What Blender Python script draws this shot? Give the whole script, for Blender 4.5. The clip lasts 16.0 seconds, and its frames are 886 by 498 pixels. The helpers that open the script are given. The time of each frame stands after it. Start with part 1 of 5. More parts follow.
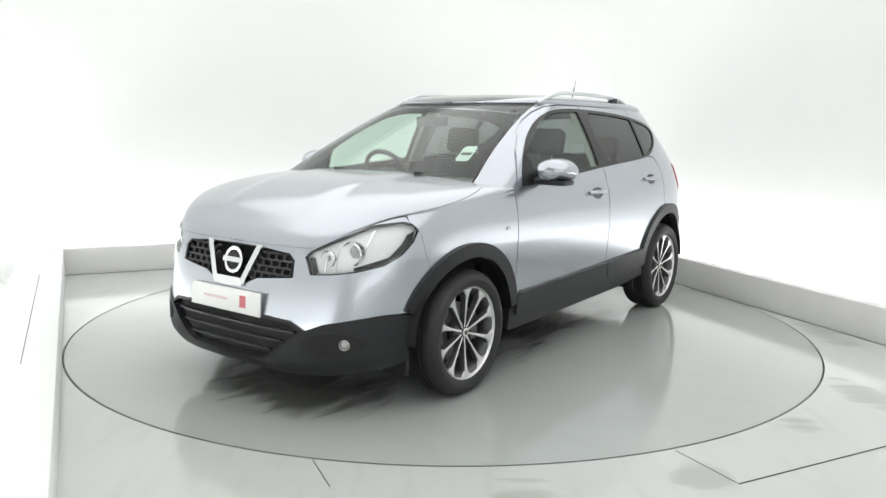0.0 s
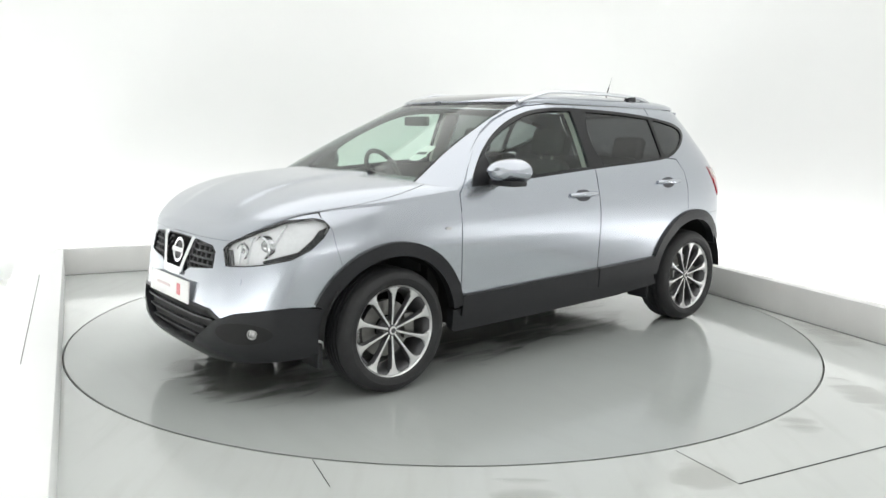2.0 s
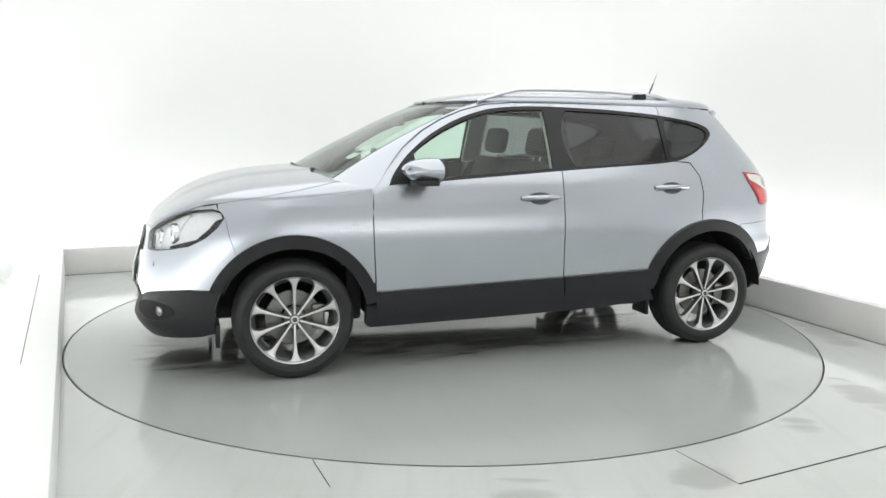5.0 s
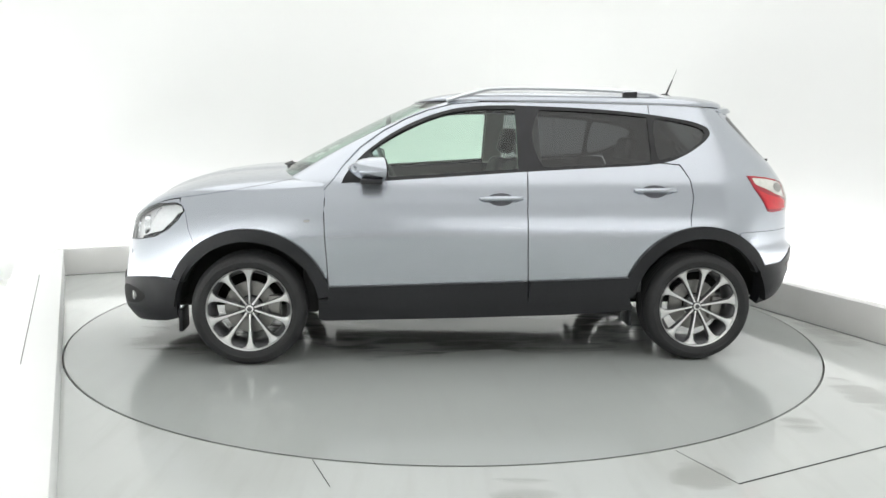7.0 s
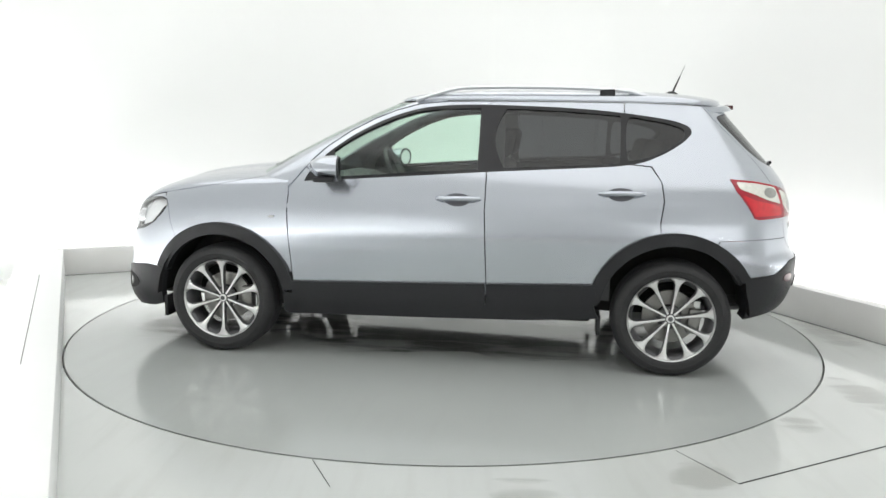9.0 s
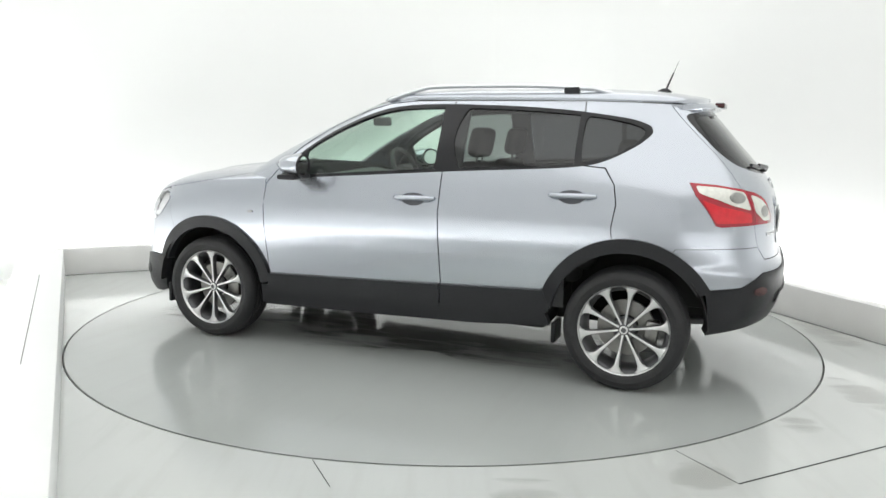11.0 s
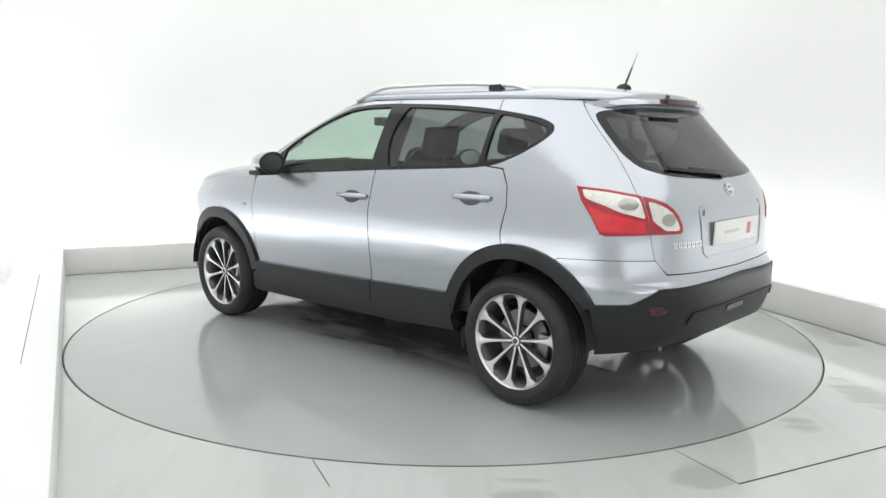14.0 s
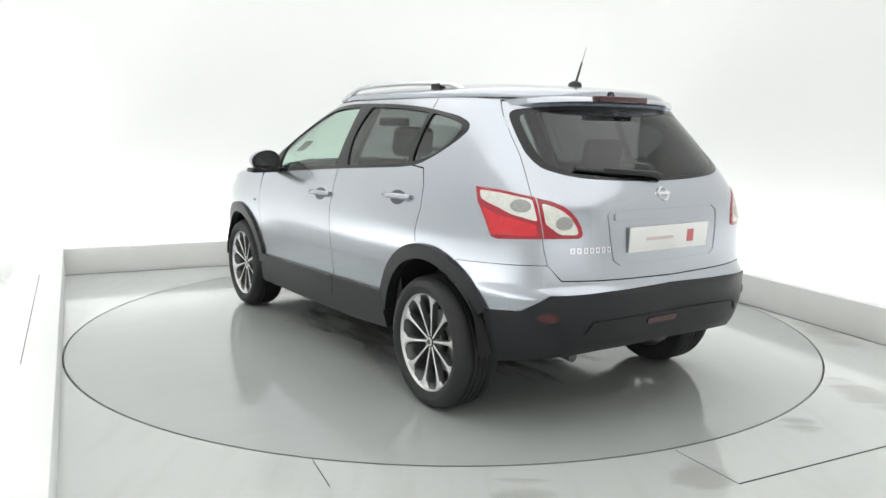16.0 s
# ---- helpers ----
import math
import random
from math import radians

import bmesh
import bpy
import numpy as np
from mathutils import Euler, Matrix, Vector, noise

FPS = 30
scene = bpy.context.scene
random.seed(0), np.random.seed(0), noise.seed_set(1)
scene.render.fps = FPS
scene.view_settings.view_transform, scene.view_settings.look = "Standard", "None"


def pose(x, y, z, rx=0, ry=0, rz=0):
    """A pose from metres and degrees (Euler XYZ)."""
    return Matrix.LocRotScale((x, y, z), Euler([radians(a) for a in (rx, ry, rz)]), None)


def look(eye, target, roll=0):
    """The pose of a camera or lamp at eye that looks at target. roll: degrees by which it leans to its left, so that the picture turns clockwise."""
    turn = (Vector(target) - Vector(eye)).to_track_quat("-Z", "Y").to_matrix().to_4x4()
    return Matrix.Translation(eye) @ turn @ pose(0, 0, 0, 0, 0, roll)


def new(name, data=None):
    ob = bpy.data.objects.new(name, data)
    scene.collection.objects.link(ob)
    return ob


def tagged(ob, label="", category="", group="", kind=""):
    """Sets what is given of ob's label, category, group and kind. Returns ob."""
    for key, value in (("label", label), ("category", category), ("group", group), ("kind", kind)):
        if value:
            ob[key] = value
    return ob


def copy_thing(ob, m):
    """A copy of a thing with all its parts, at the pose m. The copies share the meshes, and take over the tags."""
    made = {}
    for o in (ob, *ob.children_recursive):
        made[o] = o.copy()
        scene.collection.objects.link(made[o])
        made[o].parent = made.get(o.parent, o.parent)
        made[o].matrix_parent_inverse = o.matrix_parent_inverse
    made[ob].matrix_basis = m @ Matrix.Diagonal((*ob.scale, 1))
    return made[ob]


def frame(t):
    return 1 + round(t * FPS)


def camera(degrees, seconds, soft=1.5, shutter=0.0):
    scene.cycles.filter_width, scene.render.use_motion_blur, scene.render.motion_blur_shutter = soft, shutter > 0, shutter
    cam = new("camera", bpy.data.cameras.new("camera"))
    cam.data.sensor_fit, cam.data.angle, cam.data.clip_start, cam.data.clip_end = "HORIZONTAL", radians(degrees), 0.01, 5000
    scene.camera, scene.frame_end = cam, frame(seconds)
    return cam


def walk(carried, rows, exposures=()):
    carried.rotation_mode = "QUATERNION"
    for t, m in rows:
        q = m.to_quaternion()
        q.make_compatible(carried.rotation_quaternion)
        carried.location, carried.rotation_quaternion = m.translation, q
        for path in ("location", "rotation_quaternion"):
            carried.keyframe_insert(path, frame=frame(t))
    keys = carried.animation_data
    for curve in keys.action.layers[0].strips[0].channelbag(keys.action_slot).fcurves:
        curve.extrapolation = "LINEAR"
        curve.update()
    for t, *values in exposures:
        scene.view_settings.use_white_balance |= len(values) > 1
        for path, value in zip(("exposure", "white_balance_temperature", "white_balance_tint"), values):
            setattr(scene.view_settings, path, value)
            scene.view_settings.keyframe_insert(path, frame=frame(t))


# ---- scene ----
# The studio: x to the right along the room's view, y away from the camera, turntable's axis at the origin.
cam = camera(59.43, 16.0, soft=1.5)
EYE = Vector((0, -5.450, 1.356))
AIM = EYE + Vector((-0.00193, 0.98823, -0.15298))
CAM_POSE = look(EYE, AIM, 0.754)
walk(cam, [(0, CAM_POSE), (16, CAM_POSE)])

RIDE = -0.018       # the body's drop on its wheels
# the turntable's angle in degrees, and where its axis passes through the car
TURN = [(0.0, 233.32), (0.5, 230.45), (1.0, 226.89), (1.5, 223.41), (2.0, 219.79), (2.5, 216.32), (3.0, 212.85), (3.5, 209.38), (4.0, 205.80), (6.5, 188.39), (7.0, 184.92), (7.5, 181.43), (8.0, 177.97), (8.5, 174.70), (9.0, 171.46), (11.5, 154.62), (12.0, 151.08), (12.5, 147.75), (13.0, 144.38), (13.5, 141.04), (14.0, 137.51), (14.5, 134.10), (15.0, 130.60), (15.5, 127.22), (16.0, 123.66)]
AXIS = (0.116, -0.183)

# ---- light ----
world = bpy.data.worlds.new("world")
scene.world = world
world.use_nodes = True
world.node_tree.nodes["Background"].inputs[0].default_value = (0.9, 0.95, 1.0, 1)
world.node_tree.nodes["Background"].inputs[1].default_value = 0.05
scene.view_settings.exposure = 0.12

# the room's axes: DIR_B runs along the back wall, DIR_S along the side walls towards the camera
DIR_B = Vector((0.9041, 0.4274, 0))
DIR_S = Vector((0.4274, -0.9041, 0))
ROOM_TURN = math.atan2(0.4274, 0.9041)


def room(b, s, z=0.0):
    """A point of the room: b metres along the back wall, s metres towards the camera, from the turntable's axis."""
    return DIR_B * b + DIR_S * s + Vector((0, 0, z))


def area_lamp(name, b, s, z, size_b, size_s, watts, aim, colour=(1, 1, 1)):
    data = bpy.data.lights.new(name, "AREA")
    data.shape, data.size, data.size_y, data.energy, data.color = "RECTANGLE", size_b, size_s, watts, colour
    ob = new(name, data)
    place = room(b, s, z)
    turn = Matrix.Rotation(ROOM_TURN, 4, "Z")
    ob.matrix_world = Matrix.Translation(place) @ turn @ aim
    return ob


DOWN = pose(0, 0, 0)
area_lamp("ceiling_softbox", 0.0, 1.9, 3.80, 5.8, 9.4, 131, DOWN, (1.0, 0.995, 0.98))
# strip lights in the trough behind the back, east and west kerbs, shining up the walls
area_lamp("trough_light_back", 0.0, -3.10, 0.06, 5.2, 0.16, 34, pose(0, 0, 0, 180))
# unseen fill behind the camera, added to brighten the car's sides
area_lamp("fill_light_south", 0.0, 7.85, 0.06, 5.2, 0.16, 40, pose(0, 0, 0, 180))
area_lamp("trough_light_east", 2.96, 0.8, 0.06, 0.16, 6.6, 42, pose(0, 0, 0, 180))
area_lamp("trough_light_west", -2.94, 0.8, 0.06, 0.16, 6.6, 52, pose(0, 0, 0, 180))

# ---- materials ----


def material(name, colour, rough=0.5, metal=0.0, coat=0.0, vary=0.0, scale=20.0, bump=0.0, bump_scale=200.0, spec=0.5, rough_vary=0.0):
    m = bpy.data.materials.new(name)
    m.use_nodes = True
    nt = m.node_tree
    b = nt.nodes["Principled BSDF"]
    b.inputs["Base Color"].default_value = (*colour, 1)
    b.inputs["Roughness"].default_value = rough
    b.inputs["Metallic"].default_value = metal
    b.inputs["Coat Weight"].default_value = coat
    b.inputs["Coat Roughness"].default_value = 0.06
    b.inputs["Specular IOR Level"].default_value = spec
    co = nt.nodes.new("ShaderNodeTexCoord")
    if vary or rough_vary:
        n = nt.nodes.new("ShaderNodeTexNoise")
        n.inputs["Scale"].default_value, n.inputs["Detail"].default_value = scale, 6
        nt.links.new(co.outputs["Object"], n.inputs["Vector"])
        if vary:
            mix = nt.nodes.new("ShaderNodeMix")
            mix.data_type = "RGBA"
            mix.inputs[6].default_value = (*[c * (1 - vary) for c in colour], 1)
            mix.inputs[7].default_value = (*[min(1, c * (1 + vary)) for c in colour], 1)
            nt.links.new(n.outputs["Fac"], mix.inputs[0])
            nt.links.new(mix.outputs[2], b.inputs["Base Color"])
        if rough_vary:
            r = nt.nodes.new("ShaderNodeMapRange")
            r.inputs["From Min"].default_value, r.inputs["From Max"].default_value = 0.3, 0.7
            r.inputs["To Min"].default_value, r.inputs["To Max"].default_value = rough - rough_vary, rough + rough_vary
            nt.links.new(n.outputs["Fac"], r.inputs["Value"])
            nt.links.new(r.outputs[0], b.inputs["Roughness"])
    if bump:
        n2 = nt.nodes.new("ShaderNodeTexNoise")
        n2.inputs["Scale"].default_value, n2.inputs["Detail"].default_value = bump_scale, 3
        nt.links.new(co.outputs["Object"], n2.inputs["Vector"])
        bp = nt.nodes.new("ShaderNodeBump")
        bp.inputs["Strength"].default_value, bp.inputs["Distance"].default_value = bump, 0.002
        nt.links.new(n2.outputs["Fac"], bp.inputs["Height"])
        nt.links.new(bp.outputs[0], b.inputs["Normal"])
    return m


def glass_material(name, colour, rough=0.0, clear=0.85):
    """Thin panes: mostly clear with a tint, glossy by Fresnel."""
    m = bpy.data.materials.new(name)
    m.use_nodes = True
    nt = m.node_tree
    nt.nodes.clear()
    out = nt.nodes.new("ShaderNodeOutputMaterial")
    tr = nt.nodes.new("ShaderNodeBsdfTransparent")
    tr.inputs[0].default_value = (*colour, 1)
    gl = nt.nodes.new("ShaderNodeBsdfGlossy")
    gl.inputs["Roughness"].default_value = rough
    face = nt.nodes.new("ShaderNodeLayerWeight")
    face.inputs[0].default_value = 0.5
    power = nt.nodes.new("ShaderNodeMath")
    power.operation, power.inputs[1].default_value = "POWER", 4.0
    nt.links.new(face.outputs["Facing"], power.inputs[0])
    fr = nt.nodes.new("ShaderNodeMath")
    fr.operation, fr.inputs[1].default_value, fr.inputs[2].default_value = "MULTIPLY_ADD", 0.85, 0.06
    nt.links.new(power.outputs[0], fr.inputs[0])
    mix = nt.nodes.new("ShaderNodeMixShader")
    nt.links.new(fr.outputs[0], mix.inputs[0])
    nt.links.new(tr.outputs[0], mix.inputs[1])
    nt.links.new(gl.outputs[0], mix.inputs[2])
    nt.links.new(mix.outputs[0], out.inputs[0])
    return m


PAINT = material("silver_paint", (0.475, 0.50, 0.547), 0.23, 0.88, 0.6, vary=0.05, scale=900)
CLADDING = material("black_plastic", (0.017, 0.0175, 0.020), 0.40, spec=0.32, vary=0.15, scale=60, bump=0.25, bump_scale=900)
GLOSS_BLACK = material("gloss_black", (0.014, 0.014, 0.016), 0.14, coat=0.0, spec=0.35, vary=0.1)
MATT_BLACK = material("underbody_black", (0.012, 0.012, 0.012), 0.8, vary=0.3, scale=15)
RUBBER = material("tyre_rubber", (0.019, 0.019, 0.0205), 0.62, vary=0.25, scale=40, bump=0.3, bump_scale=400)
ALLOY = material("machined_alloy", (0.70, 0.70, 0.70), 0.30, 0.85, 0.3, vary=0.06, scale=80)
ALLOY_DARK = material("dark_alloy", (0.11, 0.11, 0.115), 0.42, 0.5, vary=0.15, scale=40)
STEEL = material("brake_steel", (0.26, 0.255, 0.245), 0.38, 0.9, vary=0.12, scale=60)
CHROME = material("chrome", (0.82, 0.82, 0.83), 0.12, 1.0, vary=0.03)
SATIN = material("satin_aluminium", (0.66, 0.67, 0.69), 0.3, 0.9, vary=0.05, scale=60)
GLASS_CLEAR = glass_material("clear_glass", (0.76, 0.89, 0.815))
GLASS_TINT = glass_material("privacy_glass", (0.20, 0.21, 0.215))
GLASS_ROOF = material("roof_glass", (0.01, 0.01, 0.012), 0.05, coat=0.5, vary=0.1)
LENS = glass_material("lamp_lens", (0.95, 0.96, 0.97), 0.02)
RED_LENS = material("red_lens", (0.36, 0.006, 0.022), 0.10, coat=0.7, vary=0.3, scale=25, bump=0.35, bump_scale=150)
WHITE_LENS = material("white_lens", (0.76, 0.75, 0.70), 0.14, 0.25, coat=0.6, vary=0.28, scale=55, bump=0.3, bump_scale=120)
DARK_RED = material("dark_red_lens", (0.055, 0.004, 0.007), 0.2, coat=0.5, vary=0.1)
PLATE_WHITE = material("plate_white", (0.82, 0.82, 0.80), 0.35, vary=0.03)
PLATE_RED = material("plate_red", (0.62, 0.16, 0.18), 0.4, vary=0.05)
PLATE_GREY = material("plate_grey", (0.66, 0.55, 0.55), 0.4, vary=0.05)
FABRIC = material("seat_cloth", (0.04, 0.04, 0.042), 0.85, vary=0.3, scale=60, bump=0.5, bump_scale=500)
TRIM_GREY = material("interior_plastic", (0.055, 0.056, 0.058), 0.6, vary=0.2, scale=40)
HEADLINER = material("headliner", (0.52, 0.51, 0.48), 0.9, vary=0.05, scale=50)
PAPER = material("sticker_white", (0.8, 0.8, 0.78), 0.5, vary=0.04)
WALL = material("white_wall", (0.86, 0.87, 0.86), 0.75, vary=0.012, scale=1.3)
KERB = material("grey_kerb", (0.78, 0.775, 0.76), 0.5, vary=0.05, scale=5)


def floor_material(name, colour, streaks):
    """Glossy grey epoxy with faint scuffs and dust, and brownish drag streaks."""
    m = material(name, colour, 0.2, spec=0.6)
    nt = m.node_tree
    b = nt.nodes["Principled BSDF"]
    co = nt.nodes.new("ShaderNodeTexCoord")
    big = nt.nodes.new("ShaderNodeTexNoise")
    big.inputs["Scale"].default_value, big.inputs["Detail"].default_value = 1.1, 5
    nt.links.new(co.outputs["Object"], big.inputs["Vector"])
    fine = nt.nodes.new("ShaderNodeTexNoise")
    fine.inputs["Scale"].default_value, fine.inputs["Detail"].default_value = 35, 8
    nt.links.new(co.outputs["Object"], fine.inputs["Vector"])
    mp = nt.nodes.new("ShaderNodeMapping")
    mp.inputs["Rotation"].default_value[2] = -ROOM_TURN
    mp.inputs["Scale"].default_value = (7.0, 0.8, 1)
    nt.links.new(co.outputs["Object"], mp.inputs["Vector"])
    st = nt.nodes.new("ShaderNodeTexNoise")
    st.inputs["Scale"].default_value, st.inputs["Detail"].default_value = 1.6, 7
    nt.links.new(mp.outputs[0], st.inputs["Vector"])
    ramp = nt.nodes.new("ShaderNodeValToRGB")
    ramp.color_ramp.elements[0].position, ramp.color_ramp.elements[1].position = 0.52, 0.74
    nt.links.new(st.outputs["Fac"], ramp.inputs[0])
    amount = nt.nodes.new("ShaderNodeMath")
    amount.operation = "MULTIPLY"
    amount.inputs[1].default_value = streaks
    nt.links.new(ramp.outputs[0], amount.inputs[0])
    base = nt.nodes.new("ShaderNodeMix")
    base.data_type = "RGBA"
    base.inputs[6].default_value = (*[c * 0.94 for c in colour], 1)
    base.inputs[7].default_value = (*[c * 1.06 for c in colour], 1)
    nt.links.new(big.outputs["Fac"], base.inputs[0])
    dirt = nt.nodes.new("ShaderNodeMix")
    dirt.data_type = "RGBA"
    dirt.inputs[7].default_value = (0.27, 0.25, 0.22, 1)
    nt.links.new(amount.outputs[0], dirt.inputs[0])
    nt.links.new(base.outputs[2], dirt.inputs[6])
    nt.links.new(dirt.outputs[2], b.inputs["Base Color"])
    rr = nt.nodes.new("ShaderNodeMapRange")
    rr.inputs["From Min"].default_value, rr.inputs["From Max"].default_value = 0.35, 0.65
    rr.inputs["To Min"].default_value, rr.inputs["To Max"].default_value = 0.07, 0.15
    nt.links.new(fine.outputs["Fac"], rr.inputs["Value"])
    nt.links.new(rr.outputs[0], b.inputs["Roughness"])
    return m


FLOOR = floor_material("floor_epoxy", (0.57, 0.592, 0.575), 0.10)
DISC = floor_material("turntable_epoxy", (0.445, 0.468, 0.453), 0.05)


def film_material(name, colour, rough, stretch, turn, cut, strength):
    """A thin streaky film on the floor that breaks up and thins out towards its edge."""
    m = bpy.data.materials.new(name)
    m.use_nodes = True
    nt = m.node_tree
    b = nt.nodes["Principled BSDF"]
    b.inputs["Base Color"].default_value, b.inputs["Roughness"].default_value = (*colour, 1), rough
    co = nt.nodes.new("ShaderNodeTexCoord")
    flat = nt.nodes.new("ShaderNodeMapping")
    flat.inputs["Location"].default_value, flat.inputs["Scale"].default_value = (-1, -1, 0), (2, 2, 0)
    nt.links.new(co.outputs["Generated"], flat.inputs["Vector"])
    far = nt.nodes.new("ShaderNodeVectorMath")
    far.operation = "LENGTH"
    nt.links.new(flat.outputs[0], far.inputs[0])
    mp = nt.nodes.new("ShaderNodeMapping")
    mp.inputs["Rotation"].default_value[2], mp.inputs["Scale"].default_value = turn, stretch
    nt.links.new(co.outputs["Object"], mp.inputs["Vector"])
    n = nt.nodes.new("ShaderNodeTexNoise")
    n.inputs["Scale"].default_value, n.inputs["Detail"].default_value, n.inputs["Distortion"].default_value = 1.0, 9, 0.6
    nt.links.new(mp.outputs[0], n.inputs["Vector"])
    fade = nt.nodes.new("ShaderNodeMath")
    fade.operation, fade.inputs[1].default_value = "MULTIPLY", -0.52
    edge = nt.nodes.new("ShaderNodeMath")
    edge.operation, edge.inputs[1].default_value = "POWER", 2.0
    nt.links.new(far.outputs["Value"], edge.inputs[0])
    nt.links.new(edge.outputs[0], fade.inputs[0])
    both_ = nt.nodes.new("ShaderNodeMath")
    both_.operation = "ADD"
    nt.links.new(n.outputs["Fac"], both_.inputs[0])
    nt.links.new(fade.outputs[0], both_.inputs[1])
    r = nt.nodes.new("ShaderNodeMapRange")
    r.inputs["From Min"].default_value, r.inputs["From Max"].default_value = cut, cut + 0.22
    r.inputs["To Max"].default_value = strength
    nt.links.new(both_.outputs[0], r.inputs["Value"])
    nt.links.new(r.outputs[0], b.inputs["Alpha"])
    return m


DARK_FILM = film_material("dark_film", (0.20, 0.20, 0.185), 0.07, (2.2, 8.0, 1), 0.12, 0.19, 0.6)
SCUFF = film_material("brown_scuff", (0.33, 0.31, 0.27), 0.3, (1.4, 9.0, 1), -math.atan2(-0.9041, 0.4274), 0.24, 0.2)
UNSEEN_FLOOR = material("unseen_floor_grey", (0.5, 0.5, 0.49), 0.7, vary=0.2, scale=4, bump=0.3, bump_scale=60)
SEAM = material("dark_seam", (0.03, 0.032, 0.03), 0.7, vary=0.2)

# ---- mesh helpers ----


def mesh_object(name, bm, mat, parent=None, label="", smooth=True):
    me = bpy.data.meshes.new(name)
    bmesh.ops.recalc_face_normals(bm, faces=bm.faces)
    bm.to_mesh(me)
    bm.free()
    if smooth:
        me.shade_smooth()
        me.set_sharp_from_angle(angle=radians(38))
    me.materials.append(mat)
    ob = new(name, me)
    if parent:
        ob.parent = parent
    if label:
        tagged(ob, label)
    return ob


def part(name, bm, mat, parent, label=""):
    return mesh_object(name, bm, mat, parent, label)


def box(bm, x0, x1, y0, y1, z0, z1, bevel=0.0, seg=2):
    r = bmesh.ops.create_cube(bm, size=1.0)
    vs = r["verts"]
    for v in vs:
        v.co = Vector(((x0 + x1) / 2 + v.co.x * (x1 - x0), (y0 + y1) / 2 + v.co.y * (y1 - y0), (z0 + z1) / 2 + v.co.z * (z1 - z0)))
    if bevel:
        es = list({e for v in vs for e in v.link_edges})
        bmesh.ops.bevel(bm, geom=es, offset=bevel, segments=seg, affect="EDGES", profile=0.5)
    return vs


def new_box(*a, **k):
    bm = bmesh.new()
    box(bm, *a, **k)
    return bm


def lathe(bm, profile, segs=48, m=Matrix.Identity(4), close=False):
    """Turn a profile of (radius, height) about the local z axis."""
    rings = []
    for r, h in profile:
        rings.append([bm.verts.new(m @ Vector((r * math.cos(2 * math.pi * i / segs), r * math.sin(2 * math.pi * i / segs), h))) for i in range(segs)])
    pairs = list(zip(rings, rings[1:])) + ([(rings[-1], rings[0])] if close else [])
    for a, b in pairs:
        for i in range(segs):
            j = (i + 1) % segs
            bm.faces.new((a[i], a[j], b[j], b[i]))
    return rings


def tube(bm, points, radius, segs=8, flat=1.0):
    """A round (or flattened) bar along points."""
    pts = [Vector(p) for p in points]
    rings = []
    for i, p in enumerate(pts):
        d = (pts[min(i + 1, len(pts) - 1)] - pts[max(i - 1, 0)]).normalized()
        side = d.cross(Vector((0, 0, 1)))
        side = side.normalized() if side.length > 1e-4 else Vector((1, 0, 0))
        up = side.cross(d).normalized()
        r = radius[i] if isinstance(radius, (list, tuple)) else radius
        rings.append([bm.verts.new(p + side * (r * math.cos(a)) + up * (r * flat * math.sin(a))) for a in (2 * math.pi * k / segs for k in range(segs))])
    for a, b in zip(rings, rings[1:]):
        for i in range(segs):
            bm.faces.new((a[i], a[(i + 1) % segs], b[(i + 1) % segs], b[i]))
    bm.faces.new(rings[0][::-1])
    bm.faces.new(rings[-1])


def extrude_poly(bm, pts, thick, m):
    """A flat outline (x, y) thickened along local z, placed by m."""
    a = [bm.verts.new(m @ Vector((x, y, 0))) for x, y in pts]
    b = [bm.verts.new(m @ Vector((x, y, thick))) for x, y in pts]
    bm.faces.new(a[::-1])
    bm.faces.new(b)
    for i in range(len(pts)):
        j = (i + 1) % len(pts)
        bm.faces.new((a[i], a[j], b[j], b[i]))


# ---- the studio ----
R_DISC = 2.468
BACK, WEST = 2.77, 2.49   # inner faces of the back and west kerbs, from the axis
EAST, SLANT = 2.49, 0.07  # the east kerb runs a little askew: b = EAST - SLANT * s
KERB_H = 0.24
WALL_AT, WALL_BACK, WALL_EAST = 3.05, 3.27, 3.15


def plain(name, bm, mat, label, kind="structure", category=""):
    ob = mesh_object(name, bm, mat)
    return tagged(ob, label, category, kind=kind)


def room_box(name, b0, b1, s0, s1, z0, z1, mat, label, bevel=0.0):
    bm = new_box(b0, b1, -s1, -s0, z0, z1, bevel=bevel)
    bm.transform(Matrix.Rotation(ROOM_TURN, 4, "Z"))
    return plain(name, bm, mat, label)


